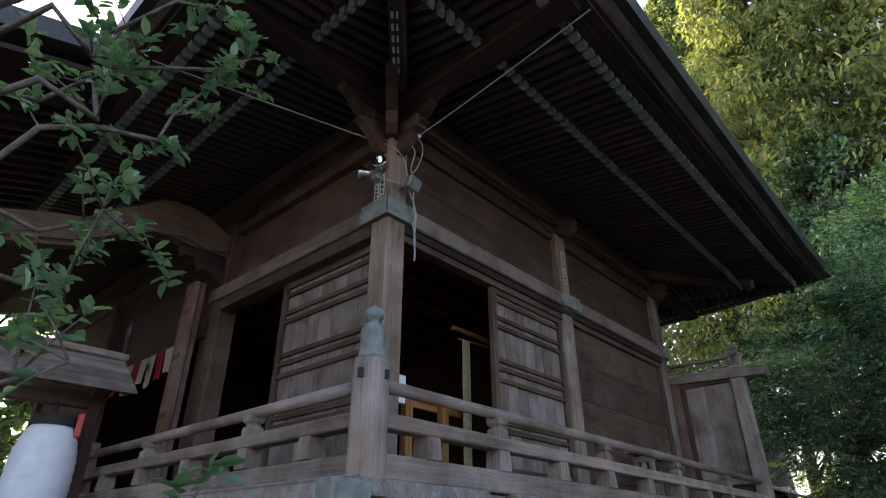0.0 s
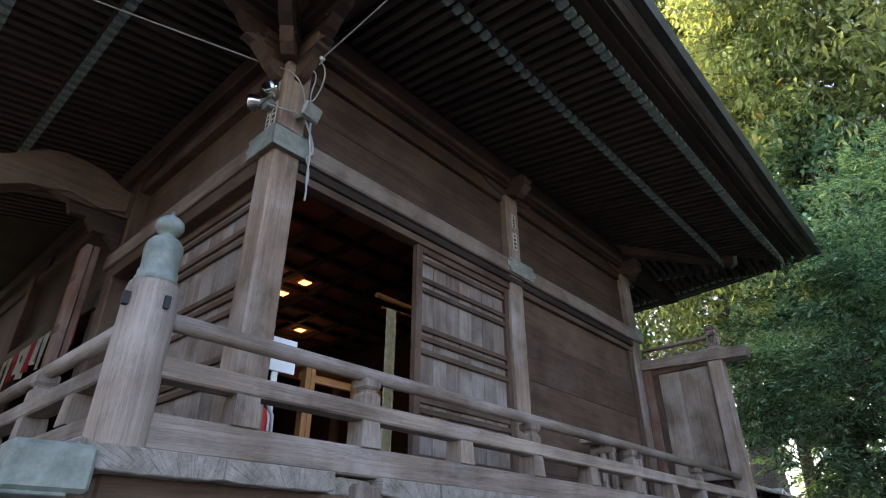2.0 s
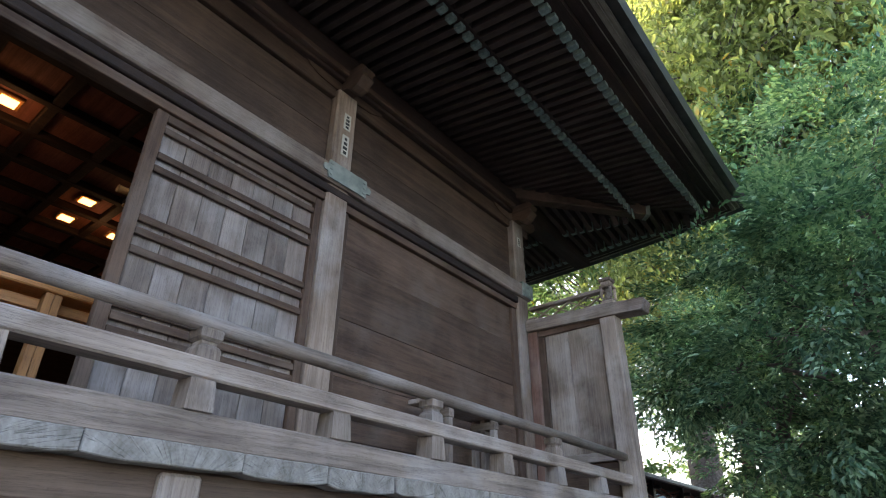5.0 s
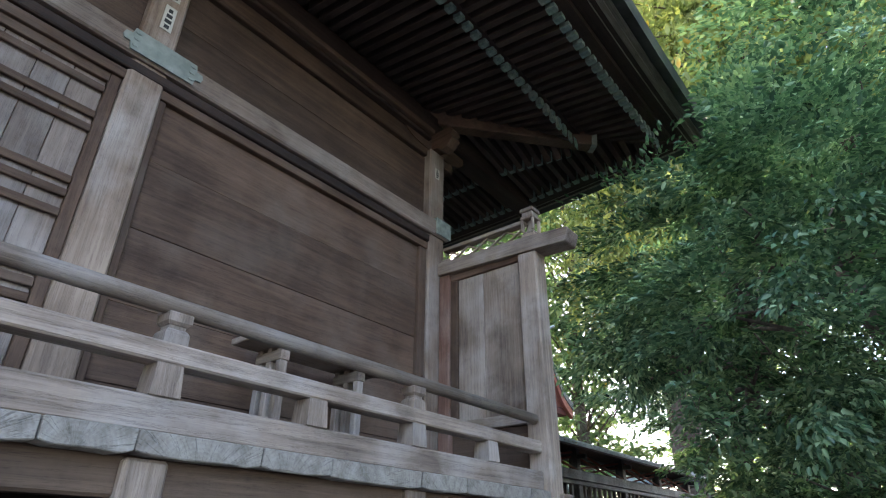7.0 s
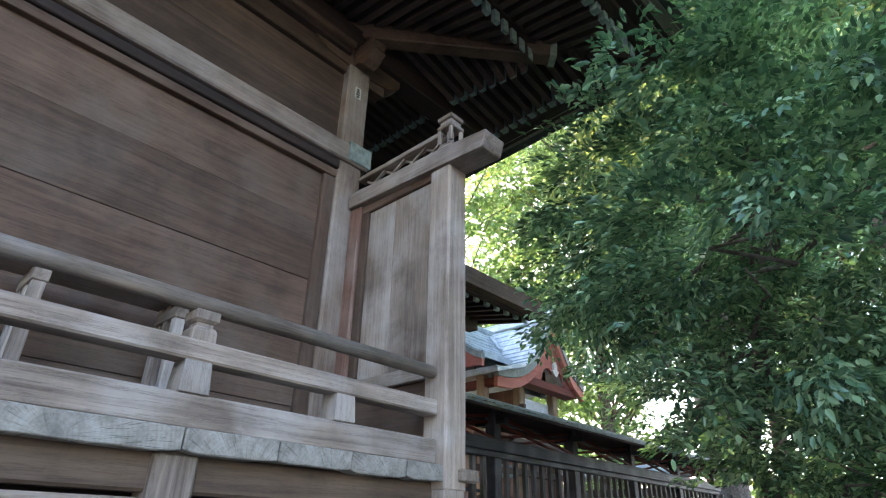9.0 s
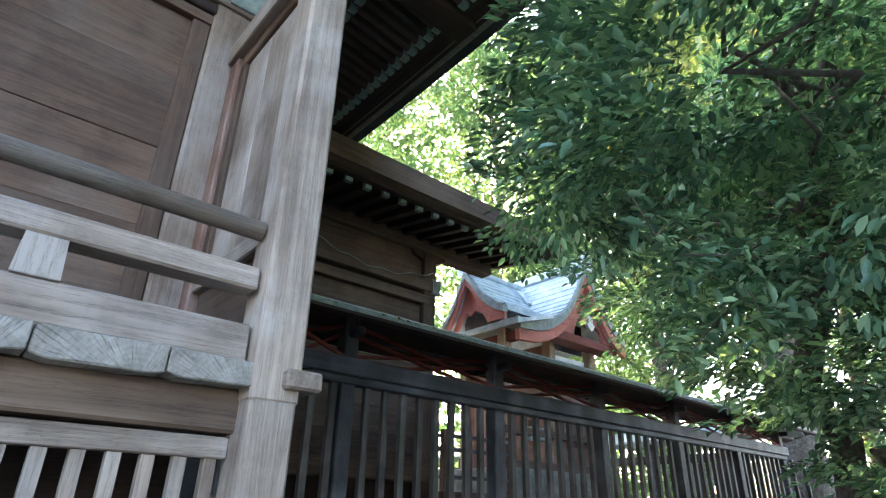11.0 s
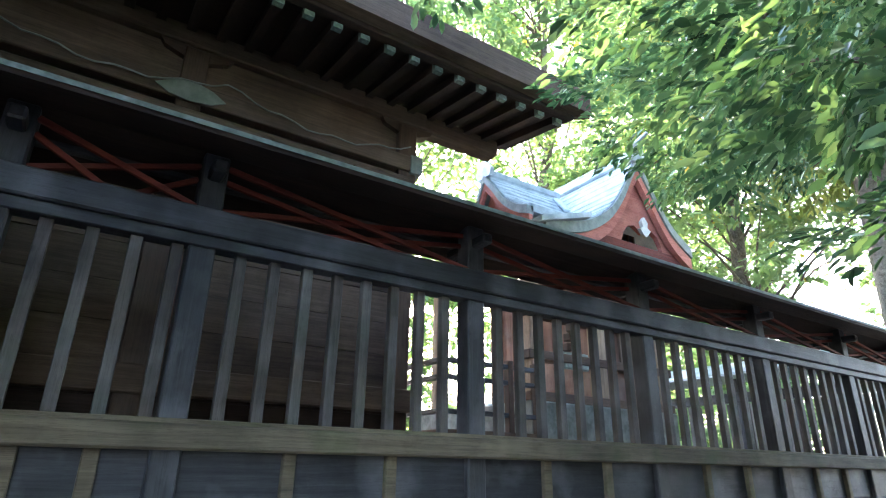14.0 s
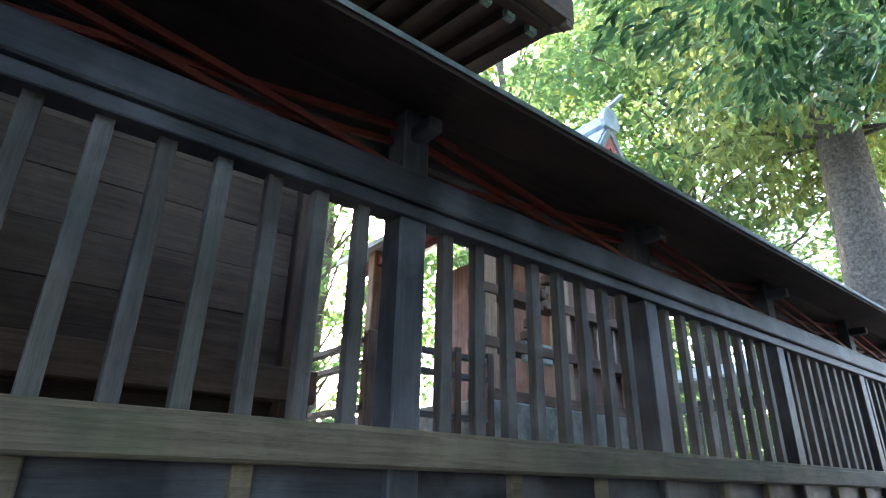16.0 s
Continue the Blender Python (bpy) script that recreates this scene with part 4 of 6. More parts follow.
# ---------------------------------------------------------------- slatted fence with a roof
FX = -1.5
fence = thing("slatted_fence", "blackened slatted timber fence with red braces and copper-edged roof", "fence", (FX, 11, GZ))
POSTS = [6.31, 7.23, 9.05, 10.87, 12.69, 14.51, 16.33]
slat = mesh_of(box(-0.026, 0.026, -0.03, 0.03, 1.27, 2.18, 0.003), "slat", M["slat_z"])
for i, y in enumerate(POSTS):
    part("post", box(FX - 0.15, FX - 0.005, y - 0.07, y + 0.07, GZ, 2.735, 0.01), M["black_z"], fence)
    part("post_arm", box(FX - 0.35, FX + 0.14, y - 0.04, y + 0.04, 2.565, 2.64, 0.012), M["black_x"], fence)
for i, (a, b) in enumerate(zip(POSTS, POSTS[1:])):
    n = 8 if i else 4
    for k in range(n):
        y = a + 0.215 + 0.195 * k
        piece("slat", slat, fence, Matrix.Translation((FX - 0.055, y, 0)))
    z0, z1 = 2.395, 2.67
    for p, q, xo in (((a + 0.07, z1), (b - 0.07, z0), -0.02), ((a + 0.07, z1 - 0.075), (b - 0.5, z0), -0.05), ((a + 0.07, z0 + 0.03), (b - 0.07, z1), -0.08), ((a + 0.5, z0), (b - 0.07, z1 - 0.07), -0.11)):
        part("red_brace", bar((FX + xo, p[0], p[1]), (FX + xo, q[0], q[1]), 0.026, 0.032, 0.003), M["red_y"], fence, "red-ochre diagonal brace")
    for k in range(1, 3):
        y = a + (b - a) * k / 3
        part("low_post", box(FX - 0.10, FX - 0.012, y - 0.035, y + 0.035, 0.25, 1.148, 0.006), M["moss_y"], fence)
    for k in range(3):
        part("low_board", box(FX - 0.09, FX - 0.05, a, b, 0.28 + 0.29 * k, 0.565 + 0.29 * k, 0.005), M["black_y"], fence)
part("top_beam", box(FX - 0.12, FX + 0.045, 5.4, 16.45, 2.235, 2.385, 0.01), M["black_y"], fence)
part("top_strip", box(FX - 0.10, FX + 0.015, 5.4, 16.42, 2.170, 2.233, 0.005), M["black_y"], fence)
part("sill", box(FX - 0.13, FX + 0.055, 6.22, 16.45, 1.140, 1.262, 0.012), M["moss_y"], fence, "mossy brown sill beam")
part("sill_cap", box(FX - 0.11, FX + 0.0, 6.22, 16.42, 1.262, 1.286, 0.004), M["moss_y"], fence)
part("foot_beam", box(FX - 0.15, FX + 0.03, 5.4, 16.45, GZ, 0.27, 0.015), M["stone"], fence)
part("solid_panel", box(FX - 0.09, FX - 0.03, 5.42, 6.24, 0.2, 2.17, 0.005), M["panel_black"], fence)
part("low_post", box(FX - 0.11, FX + 0.0, 6.17, 6.26, 0.2, 1.14, 0.006), M["black_z"], fence)
# fence roof: two slopes of sheet on boards, copper lip
def fence_roof(parent, y0, y1, cx, ez=2.61, half=0.46):
    o = [(cx + half, ez), (cx + half, ez + 0.03), (cx, ez + 0.165), (cx - half, ez + 0.03), (cx - half, ez), (cx, ez + 0.13)]
    part("fence_roof", prism(o, "y", y0, y1), M["dark_y"], parent)
    part("roof_sheet", prism([(cx + half + 0.012, ez + 0.022), (cx + half + 0.014, ez + 0.048), (cx, ez + 0.187), (cx - half, ez + 0.05), (cx - half, ez + 0.04), (cx, ez + 0.169), (cx + half - 0.02, ez + 0.040)], "y", y0 - 0.01, y1 + 0.01), M["copper"], parent, "verdigris copper roof sheet")
    part("ridge_cap", box(cx - 0.06, cx + 0.06, y0, y1, ez + 0.165, ez + 0.24, 0.015), M["copper"], parent)


fence_roof(fence, 5.42, 17.9, FX - 0.02)
part("purlin", box(FX - 0.30, FX - 0.24, 5.42, 17.7, 2.64, 2.69, 0.006), M["black_y"], fence)
rng = np.random.default_rng(9)
c = np.stack([FX + rng.uniform(0.05, 0.40, 500), np.clip(rng.normal(8.3, 0.9, 500), 6.5, 11), np.zeros(500)], 1)
c[:, 2] = 2.66 + (FX + 0.44 - c[:, 0]) * 0.30 + 0.008
tagged(leaves("leaf_litter", c, 0.035, M["litter"], None, rng, droop=0.0, slim=0.4), "brown fallen leaves lying on the fence roof", "leaf litter", kind="stuff")
# the fence turns behind the inner shrine: a plainer far run
back = thing("slatted_fence", "dark slatted timber fence with pale copper roof behind the inner shrine", "fence", (-6, 16.5, GZ))
for i in range(7):
    x = -2.6 - 1.5 * i
    part("post", box(x - 0.07, x + 0.07, 16.4, 16.54, GZ, 2.6, 0.01), M["black_z"], back)
    for k in range(7):
        piece("slat", slat, back, Matrix.Translation((x + 1.5 - 0.19 * (k + 0.9), 16.47, 0)))
part("top_beam", box(-11.7, -1.6, 16.38, 16.56, 2.2, 2.36, 0.01), M["black_x"], back)
part("sill", box(-11.7, -1.6, 16.38, 16.56, 1.14, 1.27, 0.01), M["black_x"], back)
part("low_board", box(-11.7, -1.6, 16.42, 16.48, GZ, 1.14, 0.004), M["black_x"], back)
part("fence_roof", prism([(16.0, 2.6), (16.0, 2.64), (16.47, 2.88), (16.95, 2.64), (16.95, 2.6), (16.47, 2.82)], "x", -11.8, -1.3), M["copper_roof"], back)

# ---------------------------------------------------------------- rear hall behind the main hall
h2 = thing("rear_hall", "dark timber rear hall with boarded walls and a gabled roof", "shrine hall", (-4.6, 7.4, GZ), kind="structure")
WX = -2.95
for y in (5.55, 7.13, 9.2):
    part("column", box(WX - 0.12, WX + 0.07, y - 0.1, y + 0.1, GZ, 4.4, 0.01), M["brown_z"], h2)
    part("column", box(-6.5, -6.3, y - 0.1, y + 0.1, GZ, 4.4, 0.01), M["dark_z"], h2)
for a, b in ((5.55, 7.13), (7.13, 9.2)):
    for k in range(7):
        z = 1.72 + 0.29 * k
        part("wall_board", box(WX - 0.05, WX - 0.01 + 0.004 * (k % 2), a + 0.1, b - 0.1, z + 0.002, min(z + 0.289, 3.68), 0.003), M["hall_y"], h2)
    part("frieze_board", box(WX - 0.05, WX - 0.01, a + 0.1, b - 0.1, 4.03, 4.42, 0), M["hall_y"], h2)
    # dark sheet standing in for the shade of the open underfloor
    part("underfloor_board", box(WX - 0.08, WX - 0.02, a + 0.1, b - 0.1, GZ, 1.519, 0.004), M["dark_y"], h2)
part("belt_beam", box(WX - 0.08, WX + 0.10, 5.4, 9.34, 3.86, 4.03, 0.01), M["hall_y"], h2)
part("belt_beam", box(WX - 0.06, WX + 0.08, 5.4, 9.28, 3.68, 3.80, 0.008), M["hall_y"], h2)
part("frieze_board", box(WX - 0.05, WX - 0.01, 5.5, 9.2, 3.80, 3.862, 0), M["dark_y"], h2)
part("floor_beam", box(WX - 0.08, WX + 0.12, 5.4, 9.32, 1.52, 1.715, 0.01), M["hall_y"], h2)
part("floor", box(-6.4, WX, 5.4, 9.2, 1.5, 1.62, 0), M["dark_x"], h2)
part("wall_boarding", box(-6.4, WX - 0.06, 9.15, 9.22, 1.52, 4.6, 0), M["brown_z"], h2)
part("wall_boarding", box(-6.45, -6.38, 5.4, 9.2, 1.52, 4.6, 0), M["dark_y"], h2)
part("wall_plate", box(WX - 0.12, WX + 0.08, 5.4, 10.36, 4.42, 4.60, 0.012), M["hall_y"], h2)
for y in (7.13, 9.2):
    o = [(-0.3, 4.42), (-0.26, 4.36), (-0.1, 4.30), (0.1, 4.30), (0.26, 4.36), (0.3, 4.42)]
    part("bracket", prism([(y + u, v) for u, v in o], "x", WX - 0.08, WX + 0.05), M["brown_y"], h2)
o = [(7.13 - 0.27, 3.93), (7.13 - 0.16, 4.0), (7.13, 4.045), (7.13 + 0.17, 4.0), (7.13 + 0.28, 3.93), (7.13 + 0.16, 3.87), (7.13, 3.85), (7.13 - 0.16, 3.87)]
part("copper_plate", prism(o, "x", WX + 0.102, WX + 0.114), M["copper_grey"], h2, "grey-green copper plate on the belt beam")
part("copper_plate", box(WX - 0.09, WX + 0.11, 9.22, 9.352, 3.84, 4.04, 0.004), M["copper_grey"], h2)
# roof of the rear hall
EX, RX = -1.74, -4.65
o = [(EX, 4.52), (EX, 4.70), (-2.6, 5.14), (-3.6, 5.78), (RX, 6.6), (-5.7, 5.78), (-6.7, 5.14), (2 * RX - EX, 4.70), (2 * RX - EX, 4.52), (-6.7, 4.96), (RX, 6.4), (-2.6, 4.94)]
slope = part("roof_slope", prism(o, "y", 5.2, 10.66), M["roof"], h2)
part("eave_edge", prism([(EX - 0.10, 4.44), (EX + 0.006, 4.46), (EX + 0.012, 4.71), (EX - 0.06, 4.715)], "y", 5.2, 10.665), M["hall_y"], h2)
part("soffit", prism([(EX - 0.06, 4.462), (WX - 0.1, 4.665), (WX - 0.1, 4.70), (EX - 0.06, 4.50)], "y", 5.4, 10.62), M["dark_y"], h2)
part("eave_batten", box(EX - 0.20, EX - 0.11, 5.4, 10.5, 4.405, 4.475, 0.006), M["dark_y"], h2)
part("bargeboard", prism([(EX + 0.002, 4.40), (EX + 0.002, 4.62), (-2.6, 5.02), (-3.6, 5.65), (RX, 6.45), (RX, 6.2), (-3.6, 5.42), (-2.6, 4.82)], "y", 10.58, 10.655), M["hall_y"], h2)


def short_rafter():
    bm = bmesh.new()
    L, w, h, dz = 1.02, 0.075, 0.085, -0.20
    vs = [[bm.verts.new((u, s * w / 2, v)) for u, v in ((0, 0), (L, dz), (L, dz + h), (0, h))] for s in (-1, 1)]
    bm.faces.new(vs[0]), bm.faces.new(vs[1])
    for i in range(4):
        bm.faces.new((vs[0][i], vs[0][(i + 1) % 4], vs[1][(i + 1) % 4], vs[1][i]))
    e = 0.004
    t = [[bm.verts.new((L - 0.05 + k * 0.054, s * (w / 2 + e), dz + q)) for s, q in ((-1, -e), (1, -e), (1, h - e), (-1, h - e))] for k in (0, 1)]
    for f in [bm.faces.new(t[1])] + [bm.faces.new((t[0][i], t[0][(i + 1) % 4], t[1][(i + 1) % 4], t[1][i])) for i in range(4)]:
        f.material_index = 1
    return mesh_of(bm, "rafter", M["dark_x"], M["rafter_tip"])


sr = short_rafter()
for i in range(21):
    y = 5.6 + 0.24 * i
    piece("rafter", sr, slope, Matrix.Translation((WX, y, 4.56)))
# cable sagging along the rear hall's belt beam
pts = [(WX + 0.13, 5.6 + 0.12 * i, 4.10 - 0.17 * abs(math.sin(math.pi * (i / 15.0)) ) ** 1.0 + 0.02 * math.sin(i * 1.7)) for i in range(31)]
tagged(part("cable", tube(pts, 0.007, 6), M["lamp_metal"], None, smooth=True), "grey cable sagging along the rear hall's beam", "cable")

# ---------------------------------------------------------------- inner shrine with red gables
inn = thing("inner_shrine", "small red-gabled inner shrine with a curved blue-green copper roof", "shrine", (-5, 12.8, GZ), kind="structure")
GX0, GX1 = -6.6, -3.35
prof = [(11.45, 4.12), (11.9, 4.16), (12.3, 4.29), (12.7, 4.56), (13.0, 4.92), (13.25, 5.34), (13.42, 5.60), (13.59, 5.34), (13.82, 4.95), (14.1, 4.60), (14.5, 4.34)]
def swept(knots, n=6):
    """Smooth curve through the knots of a roof's profile."""
    out = []
    for k in range(len(knots) - 1):
        p0, p1, p2, p3 = [Vector(knots[min(max(k + d, 0), len(knots) - 1)]) for d in (-1, 0, 1, 2)]
        for m in range(n):
            t = m / n
            q = 0.5 * (2 * p1 + (p2 - p0) * t + (2 * p0 - 5 * p1 + 4 * p2 - p3) * t * t + (3 * p1 - p0 - 3 * p2 + p3) * t ** 3)
            out.append((q[0], q[1]))
    return out + [tuple(knots[-1])]


def below(run, d0, d1):
    return [(a, z - d0) for a, z in run] + [(a, z - d1) for a, z in reversed(run)]


def courses(run, axis, a, b, step):
    """Overlapping sheet courses laid along the ridge, each lip proud of the one below."""
    for k in range(0, len(run) - step, step):
        seg = run[k:k + step + 1]
        n = len(seg) - 1
        lift_of = [0.034 - 0.026 * m / n for m in range(n + 1)]
        top = [(q, z + h) for (q, z), h in zip(seg, lift_of)]
        part("roof_course", prism(top + [(q, z - 0.004) for q, z in reversed(seg)], axis, a, b), M["copper_roof"], inn)


front = swept(prof[:7])
back = swept(prof[6:])
part("roof_slope", prism(below(front + back[1:], 0.0, 0.10), "x", GX0, GX1), M["copper_roof"], inn, "blue-grey copper roof sheet")
courses(front, "x", GX0, GX1 + 0.02, 2)
part("ridge_cap", box(GX0, GX1 + 0.03, 13.33, 13.51, 5.55, 5.70, 0.03), M["copper_roof"], inn)
part("ridge_cap", box(GX0, GX1 + 0.05, 13.36, 13.48, 5.70, 5.745, 0.015), M["copper_roof"], inn)
part("ridge_finial", prism([(13.28, 5.50), (13.56, 5.50), (13.60, 5.60), (13.54, 5.78), (13.46, 5.84), (13.38, 5.84), (13.30, 5.78), (13.24, 5.60)], "x", GX1 + 0.03, GX1 + 0.09), M["copper_roof"], inn)
part("ridge_finial", bar((GX1 - 0.1, 13.42, 5.80), (GX1 + 0.30, 13.42, 5.92), 0.06, 0.05, 0.01), M["copper_roof"], inn)
# bargeboard and red gable
part("roof_rim", prism(below(front + back[1:], 0.012, 0.17), "x", GX1 - 0.10, GX1 + 0.06), M["copper_grey"], inn, "thick grey-green roof rim")
part("bargeboard", prism(below(front + back[1:], 0.172, 0.36), "x", GX1 - 0.06, GX1 + 0.03), M["salmon"], inn, "faded salmon-red bargeboard")
arch = [(13.98, 4.10), (13.96, 4.28), (13.88, 4.42), (13.74, 4.50), (13.62, 4.47), (13.55, 4.40), (13.48, 4.44), (13.36, 4.50), (13.22, 4.46), (13.12, 4.34), (13.06, 4.20), (13.05, 4.10)]
gable = [(12.15, 4.05), (12.45, 4.24), (12.75, 4.42), (13.05, 4.82), (13.28, 5.20), (13.42, 5.38), (13.56, 5.20), (13.80, 4.82), (14.1, 4.45), (14.35, 4.20)] + arch
part("gable_board", prism(gable, "x", GX1 - 0.16, GX1 - 0.09), M["salmon"], inn, "faded salmon-red gable board with a cusped arch")
# black sheet set back to stand for the shade inside the gable opening
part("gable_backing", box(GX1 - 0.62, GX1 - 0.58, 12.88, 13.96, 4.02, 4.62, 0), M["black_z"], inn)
for k in range(9):
    part("grille_bar", box(GX1 - 0.575, GX1 - 0.545, 12.87 + 0.13 * k, 12.90 + 0.13 * k, 4.1, 4.60, 0), M["brown_z"], inn)
part("gable_pendant", prism([(13.55, 4.66), (13.62, 4.58), (13.60, 4.49), (13.67, 4.45), (13.61, 4.38), (13.55, 4.33), (13.49, 4.38), (13.43, 4.45), (13.50, 4.49), (13.48, 4.58)], "x", GX1 - 0.085, GX1 - 0.03), M["cloth"], inn, "pale carved gable pendant")
part("gable_beam", box(GX1 - 0.36, GX1 - 0.05, 12.1, 14.35, 4.02, 4.18, 0.01), M["red_y"], inn)
# cross gable towards the rear hall
CX = -4.85
p2 = [(CX + 1.0, 4.55), (CX + 0.75, 4.66), (CX + 0.45, 4.90), (CX + 0.2, 5.22), (CX, 5.45), (CX - 0.13, 5.22), (CX - 0.27, 4.92), (CX - 0.44, 4.68), (CX - 0.60, 4.52)]
right, left = swept(p2[:5]), swept(p2[4:])
part("cross_roof", prism(below(right + left[1:], 0.0, 0.09), "y", 11.72, 13.2), M["copper_roof"], inn)
courses(right, "y", 11.70, 13.1, 2)
part("roof_rim", prism(below(right + left[1:], 0.012, 0.14), "y", 11.64, 11.76), M["copper_grey"], inn)
part("ridge_cap", box(CX - 0.07, CX + 0.07, 11.70, 13.25, 5.43, 5.55, 0.02), M["copper_roof"], inn)
part("ridge_finial", prism([(CX - 0.16, 5.38), (CX + 0.16, 5.38), (CX + 0.20, 5.5), (CX + 0.06, 5.68), (CX - 0.06, 5.68), (CX - 0.20, 5.5)], "y", 11.64, 11.70), M["copper_roof"], inn)
part("bargeboard", prism(below(right + left[1:], 0.142, 0.28), "y", 11.67, 11.74), M["salmon"], inn)
part("gable_board", prism([(CX - 0.50, 4.36), (CX - 0.25, 4.75), (CX, 5.22), (CX + 0.4, 4.75), (CX + 0.85, 4.36), (CX + 0.45, 4.36), (CX + 0.32, 4.56), (CX + 0.12, 4.66), (CX, 4.58), (CX - 0.10, 4.66), (CX - 0.25, 4.56), (CX - 0.36, 4.36)], "y", 11.82, 11.88), M["salmon"], inn)
# black sheet for the shade in the cross gable's opening
part("gable_backing", box(CX - 0.45, CX + 0.45, 12.1, 12.14, 4.36, 4.70, 0), M["black_z"], inn)
part("valley_cap", bar((CX + 0.13, 13.06, 5.36), (CX + 0.50, 12.95, 4.97), 0.10, 0.05, 0.01), M["copper_roof"], inn)
# lower front eave towards the fence
part("lower_roof", prism([(11.3, 3.98), (11.3, 4.05), (12.2, 4.32), (12.2, 4.25)], "x", -6.6, -3.2), M["copper_roof"], inn)
part("eave_beam", box(-6.4, -3.45, 11.5, 11.64, 3.80, 3.95, 0.01), M["red_x"], inn)
# body
for x in (-3.75, -5.9):
    for y in (11.55, 12.7, 13.9):
        part("pillar", box(x - 0.09, x + 0.09, y - 0.09, y + 0.09, 1.3, 4.05, 0.02), M["shrine_z"], inn)
part("wall_boarding", box(-5.9, -3.8, 12.7, 12.78, 1.9, 4.0, 0), M["russet_z"], inn)
part("wall_boarding", box(-3.84, -3.78, 12.75, 13.85, 1.9, 3.4, 0), M["russet_z"], inn)
part("plaster_panel", box(-3.83, -3.79, 12.8, 13.8, 2.95, 3.85, 0), M["plaster"], inn, "white plaster panel")
for z in (1.85, 2.35, 2.90):
    part("tie_beam", box(-3.86, -3.64, 11.4, 14.1, z, z + 0.11, 0.008), M["brown_y"], inn)
for k in range(6):
    y = 12.85 + 0.17 * k
    part("lattice_bar", box(-3.775, -3.745, y - 0.02, y + 0.02, 2.46, 2.90, 0), M["post_z"], inn)
for k in range(5):
    for j in range(3):
        part("bracket_block", box(-3.72 + 0.05 * j, -3.60 + 0.05 * j, 12.05 + 0.12 * k - 0.045, 12.05 + 0.12 * k + 0.045, 2.5 + 0.2 * k + 0.12 * j, 2.6 + 0.2 * k + 0.12 * j, 0.01), M["brown_x"], inn)
for z in (1.62, 1.98, 2.16):
    part("veranda_rail", box(-3.66, -3.58, 10.1, 11.5, z, z + 0.05, 0.006), M["black_y"], inn)
    part("veranda_rail", box(-6.2, -3.66, 10.1, 10.18, z, z + 0.05, 0.006), M["black_x"], inn)
for y in (10.14, 10.6, 11.05, 11.45):
    part("veranda_post", box(-3.66, -3.57, y - 0.04, y + 0.04, GZ, 2.26, 0.008), M["brown_z"], inn)
part("veranda_floor", box(-6.2, -3.55, 10.1, 11.4, 1.36, 1.46, 0.008), M["brown_x"], inn)
part("carved_panel", box(-3.72, -3.66, 12.0, 12.45, 2.28, 2.50, 0.02), M["copper"], inn, "blue-green painted carved panel")
part("stone_base", box(-6.4, -3.45, 11.2, 14.3, GZ, 1.32, 0.03), M["stone"], inn)
part("stone_base", box(-6.2, -3.62, 11.4, 14.1, 1.325, 1.85, 0.02), M["stone"], inn)
for k in range(5):
    part("step", box(-5.6, -4.1, 10.3 + 0.18 * k, 11.2, GZ, 0.25 + 0.28 * k, 0.01), M["stone"], inn)

# ---------------------------------------------------------------- porch at the front
porch = thing("front_porch", "dark timber porch with a curved rainbow beam joining the hall front", "porch", (-3, -2.4, GZ), kind="structure")
up = [(-0.137, 4.59), (-0.47, 4.645), (-0.66, 4.72), (-0.80, 4.75), (-0.98, 4.70), (-1.16, 4.53), (-1.36, 4.34), (-1.62, 4.18), (-1.91, 4.055), (-2.35, 3.96), (-2.75, 3.93)]
lo = [(-2.75, 3.70), (-2.2, 3.72), (-1.64, 3.875), (-1.37, 4.08), (-1.01, 4.275), (-0.84, 4.355), (-0.70, 4.305), (-0.40, 4.294), (-0.137, 4.31)]
b = prism(up + lo, "x", -2.86, -2.64)
bmesh.ops.bevel(b, geom=[e for e in b.edges if abs(e.verts[0].co.x - e.verts[1].co.x) < 0.01], offset=0.045, segments=3, affect="EDGES")
part("rainbow_beam", b, M["hall_y"], porch, smooth=False)
for x in (-2.75, -6.1):
    part("porch_pillar", box(x - 0.12, x + 0.12, -2.95, -2.71, GZ, 4.0, 0.03), M["brown_z"], porch)
part("porch_beam", box(-6.5, -2.4, -2.93, -2.73, 3.95, 4.25, 0.02), M["dark_x"], porch)
part("porch_roof", prism([(-5.0, 4.25), (-5.0, 4.45), (-1.6, 5.5), (-1.6, 5.3)], "x", -8.2, -1.5), M["roof"], porch)
part("porch_soffit", prism([(-4.95, 4.15), (-4.95, 4.20), (-1.7, 5.15), (-1.7, 5.10)], "x", -8.1, -1.6), M["dark_y"], porch)
for k in range(26):
    x = -2.1 - 0.19 * k
    part("porch_rafter", bar((x, -4.85, 4.10), (x, -1.75, 5.03), 0.06, 0.08, 0), M["dark_y"], porch)
for k in range(6):
    part("stair_tread", box(-6.0, -2.95, -1.35 - 0.27 * k, -1.05 - 0.27 * k, 1.40 - 0.26 * k, 1.46 - 0.26 * k, 0.008), M["grey_x"], porch)
part("carved_panel", prism([(-0.14, 3.95), (-0.14, 4.29), (-0.35, 4.285), (-0.66, 4.28), (-0.62, 4.18), (-0.48, 4.2), (-0.40, 4.08), (-0.28, 4.08)], "x", -2.80, -2.71), M["dark_y"], porch)

